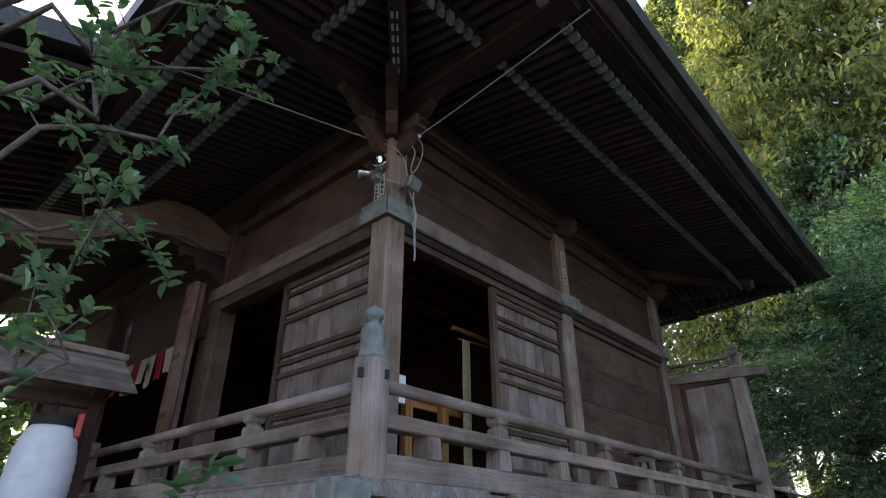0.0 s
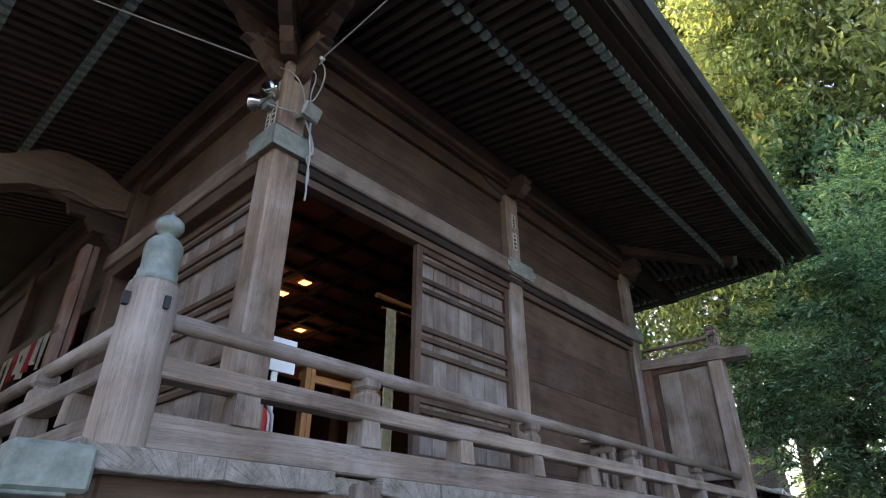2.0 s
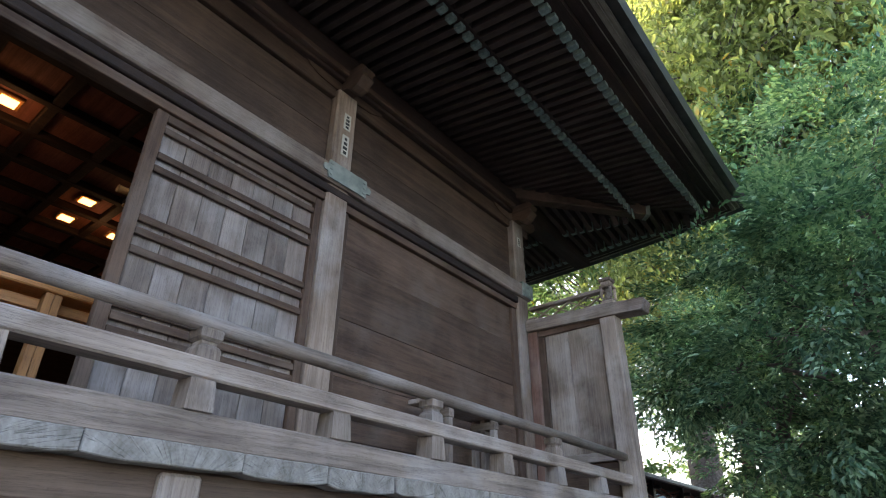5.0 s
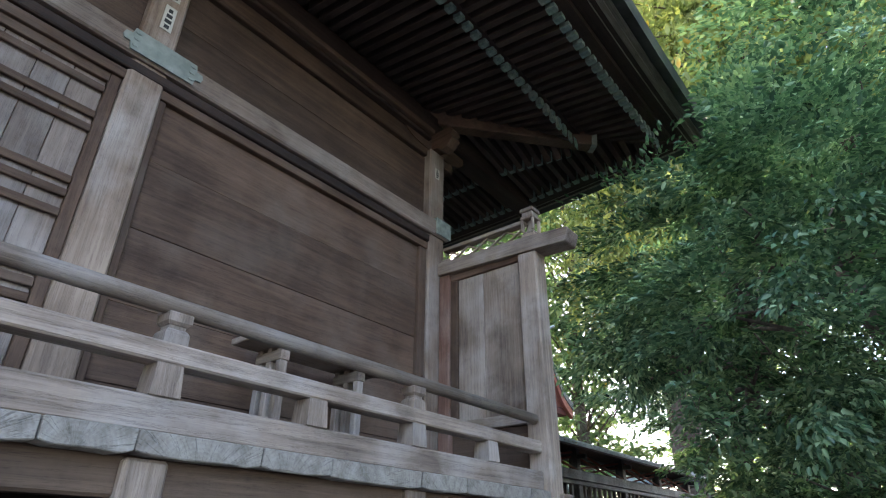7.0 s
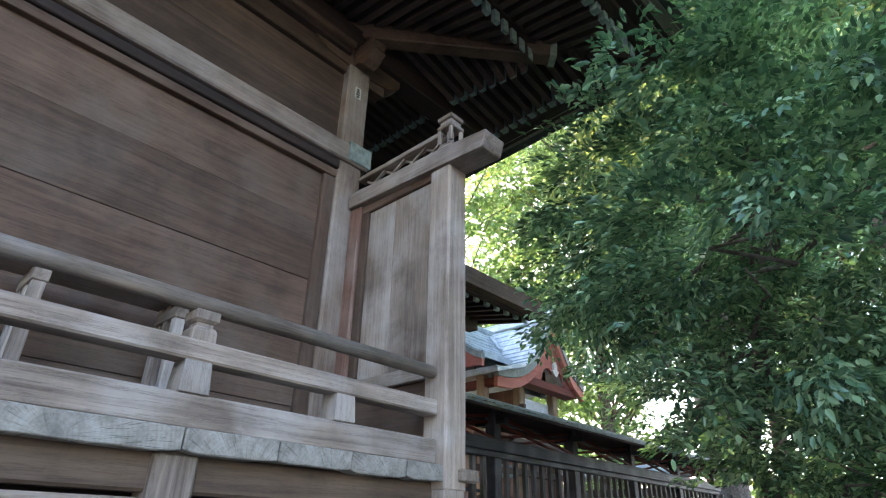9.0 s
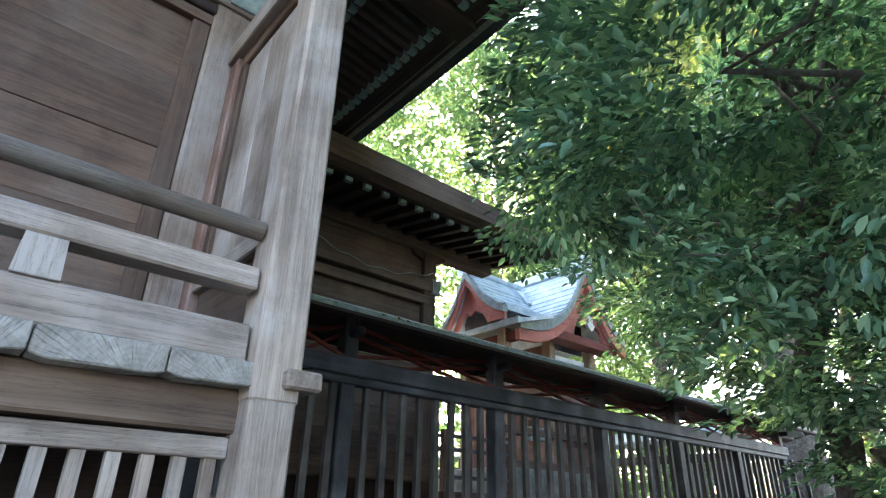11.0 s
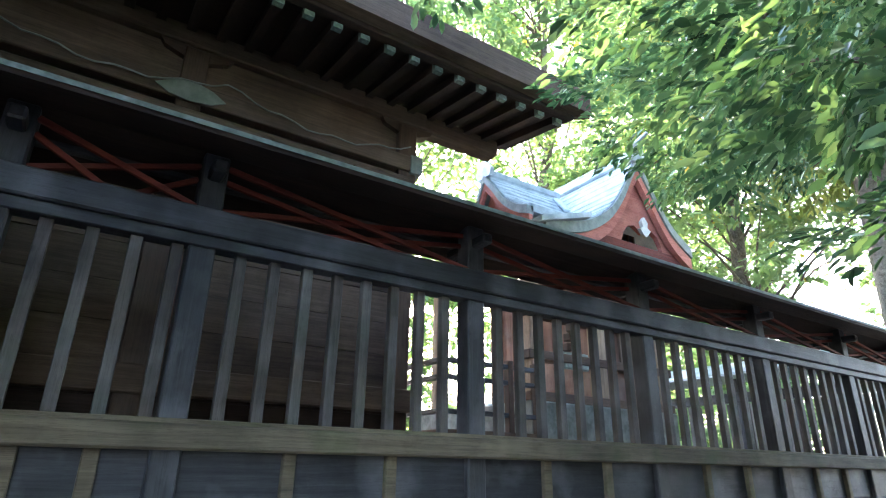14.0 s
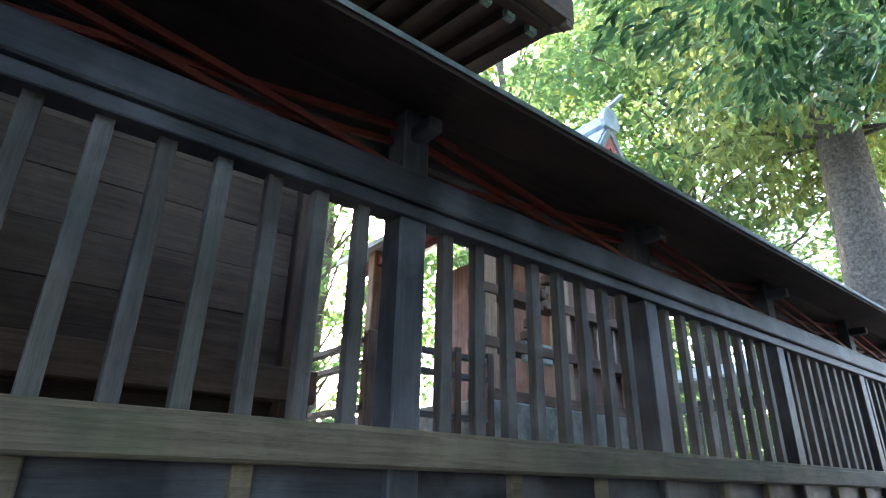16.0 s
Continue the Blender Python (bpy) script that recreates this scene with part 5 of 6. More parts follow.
# ---------------------------------------------------------------- entrance curtain
cur = thing("entrance_curtain", "cream and crimson striped cloth curtain hung over the entrance", "curtain", (-4.2, -0.17, 3.4))
for k in range(12):
    x0 = -3.05 - 0.22 * k
    bm = bmesh.new()
    cols = []
    for i in range(5):
        x = x0 - 0.05 * i
        d = 0.02 * math.sin(i * 1.3 + k)
        cols.append([bm.verts.new((x, C1 - 0.16 + d * f, 3.42 - (0.34 + 0.05 * math.sin(k * 2.1)) * f)) for f in (0, 0.35, 0.7, 1.0)])
    for p, q in zip(cols, cols[1:]):
        for i in range(3):
            bm.faces.new((p[i], q[i], q[i + 1], p[i + 1]))
    bmesh.ops.solidify(bm, geom=bm.faces[:], thickness=0.003)
    part("cloth_strip" if k % 3 else "crimson_strip", bm, M["cloth"] if k % 3 else M["cloth_red"], cur, "" if k % 3 else "crimson strip")
    if k % 3 == 1:
        part("crest", box(x0 - 0.13, x0 - 0.07, C1 - 0.19, C1 - 0.185, 3.22, 3.30, 0), M["ink"], cur)

# ---------------------------------------------------------------- lantern stand
ls = thing("lantern_stand", "roofed grey wooden stand for a paper lantern before the steps", "lantern stand", (-2.55, -1.5, GZ))
for y in (-1.12, -1.88):
    part("post", box(-2.60, -2.50, y - 0.05, y + 0.05, GZ, 2.62, 0.01), M["brown_z"], ls)
part("cross_beam", box(-2.59, -2.51, -1.95, -1.05, 2.42, 2.52, 0.008), M["brown_y"], ls)
for s in (-1, 1):
    for k in range(6):
        a = (-2.55 + s * (0.50 - 0.085 * k), 2.50 + 0.062 * k)
        bb = (-2.55 + s * (0.40 - 0.085 * k), 2.585 + 0.062 * k)
        part("roof_shingle", prism([a, (a[0], a[1] + 0.016), (bb[0], bb[1] + 0.016), bb], "y", -2.02, -0.98), M["grey_y"], ls)
    part("gable_board", prism([(-2.55, 2.62), (-2.55, 2.86), (-2.55 + s * 0.42, 2.52), (-2.55 + s * 0.3, 2.52)], "y", -1.02, -0.995), M["brown_x"], ls)
part("ridge_board", box(-2.60, -2.50, -2.04, -0.96, 2.88, 2.94, 0.01), M["grey_y"], ls)
part("spear_finial", turned(-2.55, -1.0, [(0.02, 2.94), (0.012, 3.05), (0.035, 3.12), (0.002, 3.28)], 6), M["ink"], ls)
lan = thing("paper_lantern", "large white ribbed paper lantern with a red band at the top", "lantern", (-2.42, -1.42, 1.3))
pr = []
for k in range(27):
    f = k / 26
    r = 0.23 * (1 - 0.35 * abs(2 * f - 1) ** 3.5) + (0.005 if k % 2 else 0)
    pr.append((r, 1.30 + 0.92 * f))
part("paper_body", turned(-2.42, -1.42, pr, 28), M["lantern"], lan, smooth=True)
part("top_ring", turned(-2.42, -1.42, [(0.15, 2.22), (0.16, 2.22), (0.16, 2.30), (0.15, 2.30)], 24), M["ink"], lan)
part("bottom_ring", turned(-2.42, -1.42, [(0.15, 1.23), (0.16, 1.23), (0.16, 1.30), (0.15, 1.30)], 24), M["ink"], lan)
part("red_bow", box(-2.30, -2.26, -1.30, -1.25, 2.14, 2.33, 0.015), M["red_paint"], lan, "red cloth bow")
part("hanger", tube([(-2.42, -1.42, 2.30), (-2.5, -1.42, 2.44)], 0.012, 6), M["ink"], lan)

# ---------------------------------------------------------------- lamps and cables on the corner column
def flood(x, y, z, ang, tilt):
    t = thing("floodlight", "small grey outdoor floodlight clamped to the corner column", "floodlight", (x, y, z), group="corner floodlights")
    m = pose(x, y, z, 0, tilt, ang)
    b = box(-0.02, 0.05, -0.065, 0.065, -0.05, 0.05, 0.012)
    for v in b.verts:
        if v.co.x > 0:
            v.co.y *= 1.25
            v.co.z *= 1.2
    bmesh.ops.transform(b, matrix=m, verts=b.verts)
    part("housing", b, M["lamp_metal"], t)
    b = box(0.051, 0.055, -0.07, 0.07, -0.05, 0.05, 0.002)
    bmesh.ops.transform(b, matrix=m, verts=b.verts)
    part("lamp_glass", b, M["lamp_metal"], t)
    b = bar((-0.1, 0, -0.06), (0.0, 0, -0.03), 0.03, 0.015, 0.003)
    bmesh.ops.transform(b, matrix=m, verts=b.verts)
    part("clamp", b, M["lamp_metal"], t)


flood(0.13, 0.02, 4.13, 10, 25)
sl = thing("twin_spotlight", "pair of round reflector spotlights on a bracket on the corner column", "spotlight", (-0.1, -0.2, 4.25))
for c, ang in (((-0.23, -0.22, 4.28), 200), ((-0.02, -0.22, 4.30), -60)):
    m = pose(*c, 0, 75, ang)
    b = turned(0, 0, [(0.022, -0.09), (0.035, -0.06), (0.062, 0.0), (0.066, 0.02), (0.058, 0.02), (0.03, -0.02)], 20)
    bmesh.ops.transform(b, matrix=m, verts=b.verts)
    part("reflector", b, M["chrome"], sl, smooth=True)
    b = turned(0, 0, [(0.026, -0.16), (0.028, -0.08), (0.024, -0.07)], 14)
    bmesh.ops.transform(b, matrix=m, verts=b.verts)
    part("lamp_holder", b, M["lamp_metal"], sl, smooth=True)
part("junction_box", box(-0.15, -0.07, -0.20, -0.135, 4.18, 4.26, 0.01), M["lamp_metal"], sl)
part("bracket", bar((-0.23, -0.2, 4.24), (-0.02, -0.2, 4.24), 0.02, 0.02, 0.003), M["lamp_metal"], sl)
for c in ((-0.10, -0.16, 4.585), (0.19, 0.02, 4.60)):
    t = thing("insulator", "small white porcelain cable insulator on the corner column", "insulator", c, group="insulators")
    for k in range(3):
        b = turned(0, 0, [(0.008, -0.012), (0.022, -0.008), (0.022, 0.008), (0.008, 0.012)], 12)
        bmesh.ops.transform(b, matrix=pose(c[0] + 0.026 * (k - 1), c[1], c[2], 0, 90, 0), verts=b.verts)
        part("disc", b, M["white"], t, smooth=True)


def cable(name, label, pts, r):
    """A smooth cable through points."""
    cu = bpy.data.curves.new(name, "CURVE")
    cu.dimensions, cu.bevel_depth, cu.bevel_resolution = "3D", r, 2
    s = cu.splines.new("NURBS")
    s.points.add(len(pts) - 1)
    for p, q in zip(s.points, pts):
        p.co = (*q, 1)
    s.use_endpoint_u, s.order_u = True, 4
    cu.materials.append(M["grey_plastic"])
    return tagged(new(name, cu), label, "cable")


cable("overhead_cable", "thin pale cable strung from the column to the eave", [(0.19, 0.02, 4.60), (0.9, 0.05, 4.70), (1.9, 0.12, 4.95)], 0.006)
cable("overhead_cable", "thin pale cable strung from the column along the front", [(-0.10, -0.16, 4.585), (-0.45, -0.75, 4.72), (-0.95, -1.6, 4.92), (-1.1, -1.85, 4.99)], 0.006)
cable("hanging_cable", "grey cable with plug hanging beside the floodlight", [(0.13, 0.05, 4.05), (0.12, 0.06, 3.92), (0.16, 0.07, 3.78), (0.11, 0.08, 3.62), (0.13, 0.09, 3.50), (0.12, 0.09, 3.42)], 0.007)
cable("hanging_cable", "grey cable looped over the copper corner plate", [(0.10, 0.02, 4.08), (0.10, 0.10, 3.95), (0.13, 0.12, 3.80), (0.10, 0.04, 3.76), (0.12, 0.10, 3.70), (0.11, 0.10, 3.56)], 0.007)
cable("wire_loop", "loop of thin pale wire below the insulator", [(0.19, 0.02, 4.59), (0.26, 0.05, 4.50), (0.20, 0.06, 4.32), (0.10, 0.04, 4.22), (0.12, 0.02, 4.34), (0.20, 0.03, 4.48), (0.10, -0.02, 4.56), (-0.06, -0.15, 4.585)], 0.005)
cable("wire_loop", "thin pale wire from the insulator to the spotlights", [(-0.10, -0.17, 4.58), (0.02, -0.16, 4.50), (0.10, -0.10, 4.44), (0.11, -0.02, 4.32), (0.10, 0.0, 4.20)], 0.005)
cable("wire_loop", "thin pale wire between spotlights and floodlight", [(-0.10, -0.19, 4.22), (-0.02, -0.2, 4.14), (0.06, -0.1, 4.12), (0.11, 0.0, 4.10)], 0.005)

# ---------------------------------------------------------------- inside the hall
tb = thing("offering_table", "plain honey-coloured wooden offering table", "table", (-0.78, 1.18, 1.62))
part("tabletop", box(-0.98, -0.58, 0.72, 1.76, 2.585, 2.625, 0.008), M["honey_y"], tb)
part("tabletop_rim", box(-0.985, -0.575, 0.70, 0.76, 2.62, 2.655, 0.008), M["honey_x"], tb)
for y in (0.84, 1.32):
    for j in range(2):
        part("leg_board", box(-0.67, -0.60, y - 0.09 + 0.045 * j + 0.001, y - 0.045 + 0.045 * j - 0.001, 1.62, 2.585, 0.003), M["honey_z"], tb)
part("apron", box(-0.712, -0.675, 0.76, 1.72, 2.50, 2.56, 0.004), M["honey_y"], tb)
sg = thing("extinguisher_stand", "red fire extinguisher on a white stand with a white sign plate", "fire extinguisher", (-0.32, 0.30, 1.62))
part("sign_plate", box(-0.325, -0.312, 0.255, 0.46, 2.40, 2.63, 0.004), M["screen"], sg)
part("stand_pole", box(-0.345, -0.326, 0.30, 0.345, 1.62, 2.55, 0.004), M["white"], sg)
part("cylinder", turned(-0.30, 0.235, [(0.05, 1.64), (0.055, 1.66), (0.055, 2.08), (0.045, 2.13), (0.018, 2.16), (0.018, 2.19)], 20), M["red_paint"], sg, "red enamel cylinder", smooth=True)
part("valve", box(-0.33, -0.27, 0.215, 0.255, 2.19, 2.235, 0.006), M["ink"], sg)
part("hose", tube([(-0.27, 0.24, 2.2), (-0.24, 0.29, 2.1), (-0.25, 0.31, 1.8)], 0.012, 8), M["grey_plastic"], sg, smooth=True)
cl = thing("side_curtain", "pale yellow cloth curtain hanging from a pole inside the door", "curtain", (-0.9, 1.9, 1.7))
bm = bmesh.new()
cols = []
for i in range(13):
    d = 0.025 * math.sin(i * 1.9)
    cols.append([bm.verts.new((-0.55 + d, 1.47 + 0.009 * i, z)) for z in (3.25, 2.7, 2.2, 1.75)])
for p, q in zip(cols, cols[1:]):
    for i in range(3):
        bm.faces.new((p[i], q[i], q[i + 1], p[i + 1]))
part("cloth", bm, M["cloth_yellow"], cl, smooth=True)
part("curtain_pole", tube([(-0.60, 1.46, 3.27), (-0.55, 1.95, 3.27)], 0.012, 8), M["honey_y"], cl)
part("brass_rod", tube([(-0.62, 1.41, 3.38), (-0.62, 2.4, 3.38)], 0.026, 10), M["honey_y"], cl)
am = thing("amber_lamp", "small amber paper lamp in a dark wooden frame", "lamp", (-1.0, 1.5, 1.62))
part("shade", turned(-0.95, 1.32, [(0.06, 1.80), (0.09, 1.98), (0.085, 1.98), (0.055, 1.80)], 8), M["amber"], am)
part("stand", turned(-0.95, 1.32, [(0.08, 1.62), (0.08, 1.64), (0.02, 1.66), (0.02, 1.80), (0.06, 1.80)], 8), M["ink"], am)

# bench with slatted ends on the veranda
bn = thing("bench", "low weathered bench with slatted ends against the boarded wall", "bench", (0.3, 3.95, FLOOR))
part("seat", box(0.08, 0.36, 3.47, 4.47, 2.285, 2.322, 0.006), M["grey_y"], bn)
for y in (3.66, 4.24):
    for x in (0.13, 0.22, 0.31):
        part("end_slat", box(x - 0.022, x + 0.022, y - 0.025, y + 0.025, FLOOR, 2.283, 0.004), M["grey_z"], bn)
    part("end_rail", box(0.10, 0.34, y - 0.030, y + 0.030, 2.20, 2.26, 0.004), M["grey_x"], bn)

# ---------------------------------------------------------------- trees
def branch(bm_list, a, b, r0, r1, rng, bend=0.15, n=6):
    a, b = Vector(a), Vector(b)
    pts = [a.lerp(b, i / n) + Vector(rng.normal(0, bend * (b - a).length * 0.12, 3)) * (1 if 0 < i < n else 0) for i in range(n + 1)]
    bm_list.append((pts, [r0 + (r1 - r0) * i / n for i in range(n + 1)]))
    return pts


def wood_mesh(name, runs, parent, sides=8):
    bm = bmesh.new()
    for pts, rad in runs:
        t = tube(pts, rad, sides)
        me = bpy.data.meshes.new("t")
        t.to_mesh(me)
        t.free()
        bm.from_mesh(me)
        bpy.data.meshes.remove(me)
    return part(name, bm, M["bark"], parent, smooth=True)


def clumped(rng, blobs, twigs, per, twig_len, keep, thin=-0.05):
    """Leaf places: twigs strewn through the blobs, more at the outside, each with its leaves."""
    vol = np.array([b[1][0] * b[1][1] * b[1][2] for b in blobs]) ** 0.85
    pick = rng.choice(len(blobs), twigs, p=vol / vol.sum())
    d = rng.normal(0, 1, (twigs, 3))
    d /= np.linalg.norm(d, axis=1)[:, None]
    r = rng.uniform(0.25, 1, twigs) ** 0.45
    cen = np.array([b[0] for b in blobs])[pick] + d * r[:, None] * np.array([b[1] for b in blobs])[pick]
    gap = np.array([noise.noise(Vector(c) * 1.1) for c in cen])
    cen = cen[(gap > thin) & keep(cen)]
    way = rng.normal(0, 1, (len(cen), 3)) * np.array([1, 1, 0.45])
    way /= np.linalg.norm(way, axis=1)[:, None]
    f = rng.uniform(0, 1, (len(cen), per))
    pts = cen[:, None] + way[:, None] * (f * twig_len)[:, :, None] + rng.normal(0, twig_len * 0.11, (len(cen), per, 3))
    pts = pts.reshape(-1, 3)
    return pts[keep(pts)]


def leaf_mesh(name, c, d, up, s, slim, material, parent, fold=0.25):
    """Folded six-cornered leaves at c, pointing along d with their faces towards up."""
    n = len(c)
    d = d / np.linalg.norm(d, axis=1)[:, None]
    side = np.cross(up, d)
    side /= np.linalg.norm(side, axis=1)[:, None]
    up = np.cross(d, side)
    L, W, F = d * s[:, None], side * (s * slim * 0.5)[:, None], up * (s * fold * slim * 0.6)[:, None]
    tip = c + L - up * (s * 0.10)[:, None]
    v = np.stack([c, c + L * 0.30 + W * 0.9 + F, c + L * 0.66 + W * 0.85 + F, tip, c + L * 0.66 - W * 0.85 + F, c + L * 0.30 - W * 0.9 + F], 1).reshape(-1, 3)
    base = (np.arange(n) * 6)[:, None]
    faces = np.concatenate([base + np.array([0, 1, 2, 3]), base + np.array([0, 3, 4, 5])], 1).reshape(-1, 4)
    me = bpy.data.meshes.new(name)
    me.vertices.add(len(v))
    me.vertices.foreach_set("co", v.ravel())
    me.loops.add(faces.size)
    me.loops.foreach_set("vertex_index", faces.ravel())
    me.polygons.add(len(faces))
    me.polygons.foreach_set("loop_start", np.arange(0, faces.size, 4))
    me.update(calc_edges=True)
    me.materials.append(material)
    ob = new(name, me)
    hang(ob, parent)
    return ob


def spray_crown(name, rng, blobs, count, per, length, size, material, parent, keep, thin=-0.1, slim=0.42, tier=0.40):
    """A crown of flat, layered sprays: each a fan of leaves on a drooping twig, faces to the sky."""
    vol = np.array([b[1][0] * b[1][1] * b[1][2] for b in blobs]) ** 0.75
    pick = rng.choice(len(blobs), count, p=vol / vol.sum())
    o = rng.normal(0, 1, (count, 3))
    o /= np.linalg.norm(o, axis=1)[:, None]
    cen, ext = np.array([b[0] for b in blobs])[pick], np.array([b[1] for b in blobs])[pick]
    c = cen + o * (rng.uniform(0.12, 1, count) ** 0.4)[:, None] * ext
    wave = np.array([noise.noise(Vector((q[0] * 0.9, q[1] * 0.9, 0.3))) for q in c])
    level = np.round((c[:, 2] + 0.45 * wave) / tier) * tier - 0.45 * wave
    c[:, 2] = level + rng.normal(0, 0.13 * tier, count)
    gap = np.array([noise.noise(Vector((q[0] * 1.5, q[1] * 1.5, q[2] * 1.8))) for q in c])
    ok = (gap > thin) & keep(c)
    c, o, cnt = c[ok], o[ok], int(ok.sum())
    d = o * np.array([1, 1, 0.35]) + rng.normal(0, 0.35, (cnt, 3)) * np.array([1, 1, 0.4])
    d /= np.linalg.norm(d, axis=1)[:, None]
    sd = np.cross(d, np.array([0, 0, 1.0]))
    sd /= np.linalg.norm(sd, axis=1)[:, None]
    nrm = np.cross(sd, d) + rng.normal(0, 0.18, (cnt, 3))
    ln = length * rng.uniform(0.6, 1.3, cnt)
    u = rng.uniform(0, 1, (cnt, per)) ** 0.8
    w = rng.choice([-1.0, 1.0], (cnt, per)) * rng.uniform(0.04, 0.5, (cnt, per)) * (1.05 - 0.6 * u)
    p = c[:, None] + d[:, None] * (u * ln[:, None])[:, :, None] + sd[:, None] * (w * ln[:, None])[:, :, None]
    p -= nrm[:, None] * ((0.16 * u ** 2 + 0.35 * w ** 2) * ln[:, None])[:, :, None]
    p += rng.normal(0, 0.016, p.shape)
    ld = d[:, None] * (0.65 + 0.3 * u)[:, :, None] + sd[:, None] * (np.sign(w) * (0.3 + 0.9 * np.abs(w)))[:, :, None] + rng.normal(0, 0.28, p.shape)
    ld[:, :, 2] -= 0.12
    lu = nrm[:, None] + rng.normal(0, 0.33, p.shape)
    p, ld, lu = p.reshape(-1, 3), ld.reshape(-1, 3), lu.reshape(-1, 3)
    ok = keep(p)
    p, ld, lu = p[ok], ld[ok], lu[ok]
    return leaf_mesh(name, p, ld, lu, size * rng.uniform(0.65, 1.25, len(p)), slim, material, parent)


LINE = np.array([[3.1, -2.8], [2.95, -1], [2.95, 3.4], [2.5, 5.0], [2.05, 5.67], [1.8, 6.4], [1.4, 7.1], [0.7, 7.5], [0.3, 7.8]])


def clear(p):
    """Keeps the footpath open under the crown."""
    near = np.full(len(p), 9.0)
    for a, b in zip(LINE, LINE[1:]):
        t = np.clip(((p[:, :2] - a) @ (b - a)) / ((b - a) @ (b - a)), 0, 1)
        near = np.minimum(near, np.linalg.norm(p[:, :2] - a - t[:, None] * (b - a), axis=1))
    ok = (near > 0.62) | (p[:, 2] > 2.3)
    ok &= ~((near < 1.5) & (p[:, 2] < 1.75))
    ok &= ~((p[:, 0] < 1.25) & (p[:, 1] < 6.6)) & ~((p[:, 0] < 2.2) & (p[:, 1] < 7.6) & (p[:, 2] > 4.75))
    ok &= ~((p[:, 0] < -0.95)) & (p[:, 2] > GZ)
    return ok


rng = np.random.default_rng(21)
near_tree = thing("evergreen_tree", "broad dark-green glossy-leaved evergreen tree overhanging the path", "tree", (2.6, 9.6, GZ))
runs = []
tr = branch(runs, (1.75, 9.9, GZ), (1.25, 9.2, 2.0), 0.13, 0.10, rng)
tr2 = branch(runs, tr[-1], (2.0, 8.9, 4.0), 0.10, 0.06, rng)
br = branch(runs, (3.6, 10.2, GZ), (2.8, 9.2, 4.2), 0.17, 0.10, rng)
blobs = [((2.95, 8.0, 3.9), (1.7, 1.9, 1.6)), ((1.55, 7.35, 3.75), (0.85, 1.25, 1.0)), ((2.25, 6.85, 2.85), (0.85, 0.9, 0.85)), ((1.85, 6.95, 2.1), (0.45, 0.5, 0.4)),
         ((0.75, 7.3, 3.3), (0.62, 0.48, 0.48)), ((4.7, 7.9, 3.2), (1.6, 1.8, 2.2)), ((3.4, 8.8, 1.8), (1.8, 1.2, 1.5)), ((2.3, 9.2, 2.3), (1.3, 0.9, 1.1)), ((5.5, 6.3, 4.2), (1.4, 2.0, 2.4)),
         ((3.6, 7.3, 5.0), (1.5, 1.5, 1.3)), ((2.75, 6.35, 3.9), (0.9, 0.7, 0.9)), ((-0.2, 10.1, 3.9), (0.75, 0.8, 0.85)), ((0.1, 11.2, 4.5), (0.95, 1.0, 1.2)), ((1.0, 10.2, 4.3), (1.0, 0.9, 1.1)), ((5.4, 9.0, 1.6), (1.7, 1.6, 1.6)), ((4.2, 9.4, 0.9), (1.8, 1.2, 1.0)), ((1.4, 8.6, 2.7), (0.8, 0.8, 0.75)), ((2.0, 9.0, 1.6), (0.9, 0.7, 0.8))]
for k in range(40):
    (bc, be) = blobs[k % len(blobs)]
    e = Vector([float(bc[q] + be[q] * rng.uniform(-0.55, 0.55)) for q in range(3)])
    root = min((tr2[2], tr2[3], tr2[5], br[2], br[4], br[6], tr[4]), key=lambda q: (q - e).length)
    if (e - root).length < 3.0 and bool(clear(np.array([e, root.lerp(e, 0.5)])).all()):
        branch(runs, root, e, 0.035, 0.008, rng, bend=0.6, n=8)
wood_mesh("trunk", runs, near_tree)
spray_crown("crown", rng, blobs, 7600, 46, 0.44, 0.074, M["leaf_near"], near_tree, clear, -0.02)

# low boughs of the same tree that hang over the path
boughs = []
low = []
for (e, k, spread) in (((1.35, 7.15, 2.0), 5, 0.30), ((1.75, 7.2, 2.12), 5, 0.34), ((1.6, 7.0, 2.3), 4, 0.28), ((0.35, 8.2, 3.75), 4, 0.3)):
    base = tr2[2 if e[2] < 3 else 4]
    for m in range(k):
        tip = Vector(e) + Vector(rng.normal(0, spread * 0.75, 3)) * (0.9 if m else 0.0)
        tip.z = max(tip.z, 1.86 if e[2] < 3 else 3.58)
        pts = branch(boughs, base.lerp(tip, 0.45), tip, 0.011, 0.003, rng, bend=0.5, n=7)
        for q, p in zip(pts[3:], pts[4:]):
            for f in range(26):
                c = q.lerp(p, float(rng.uniform(0, 1))) + Vector(rng.normal(0, 0.06, 3))
                if c.z > 1.80:
                    low.append(c)
for run in boughs:
    wood_mesh("bough", [run], near_tree, 5)
leaves("leaf_spray", np.array(low), 0.085, M["leaf_near"], near_tree, rng, droop=0.2, slim=0.46)

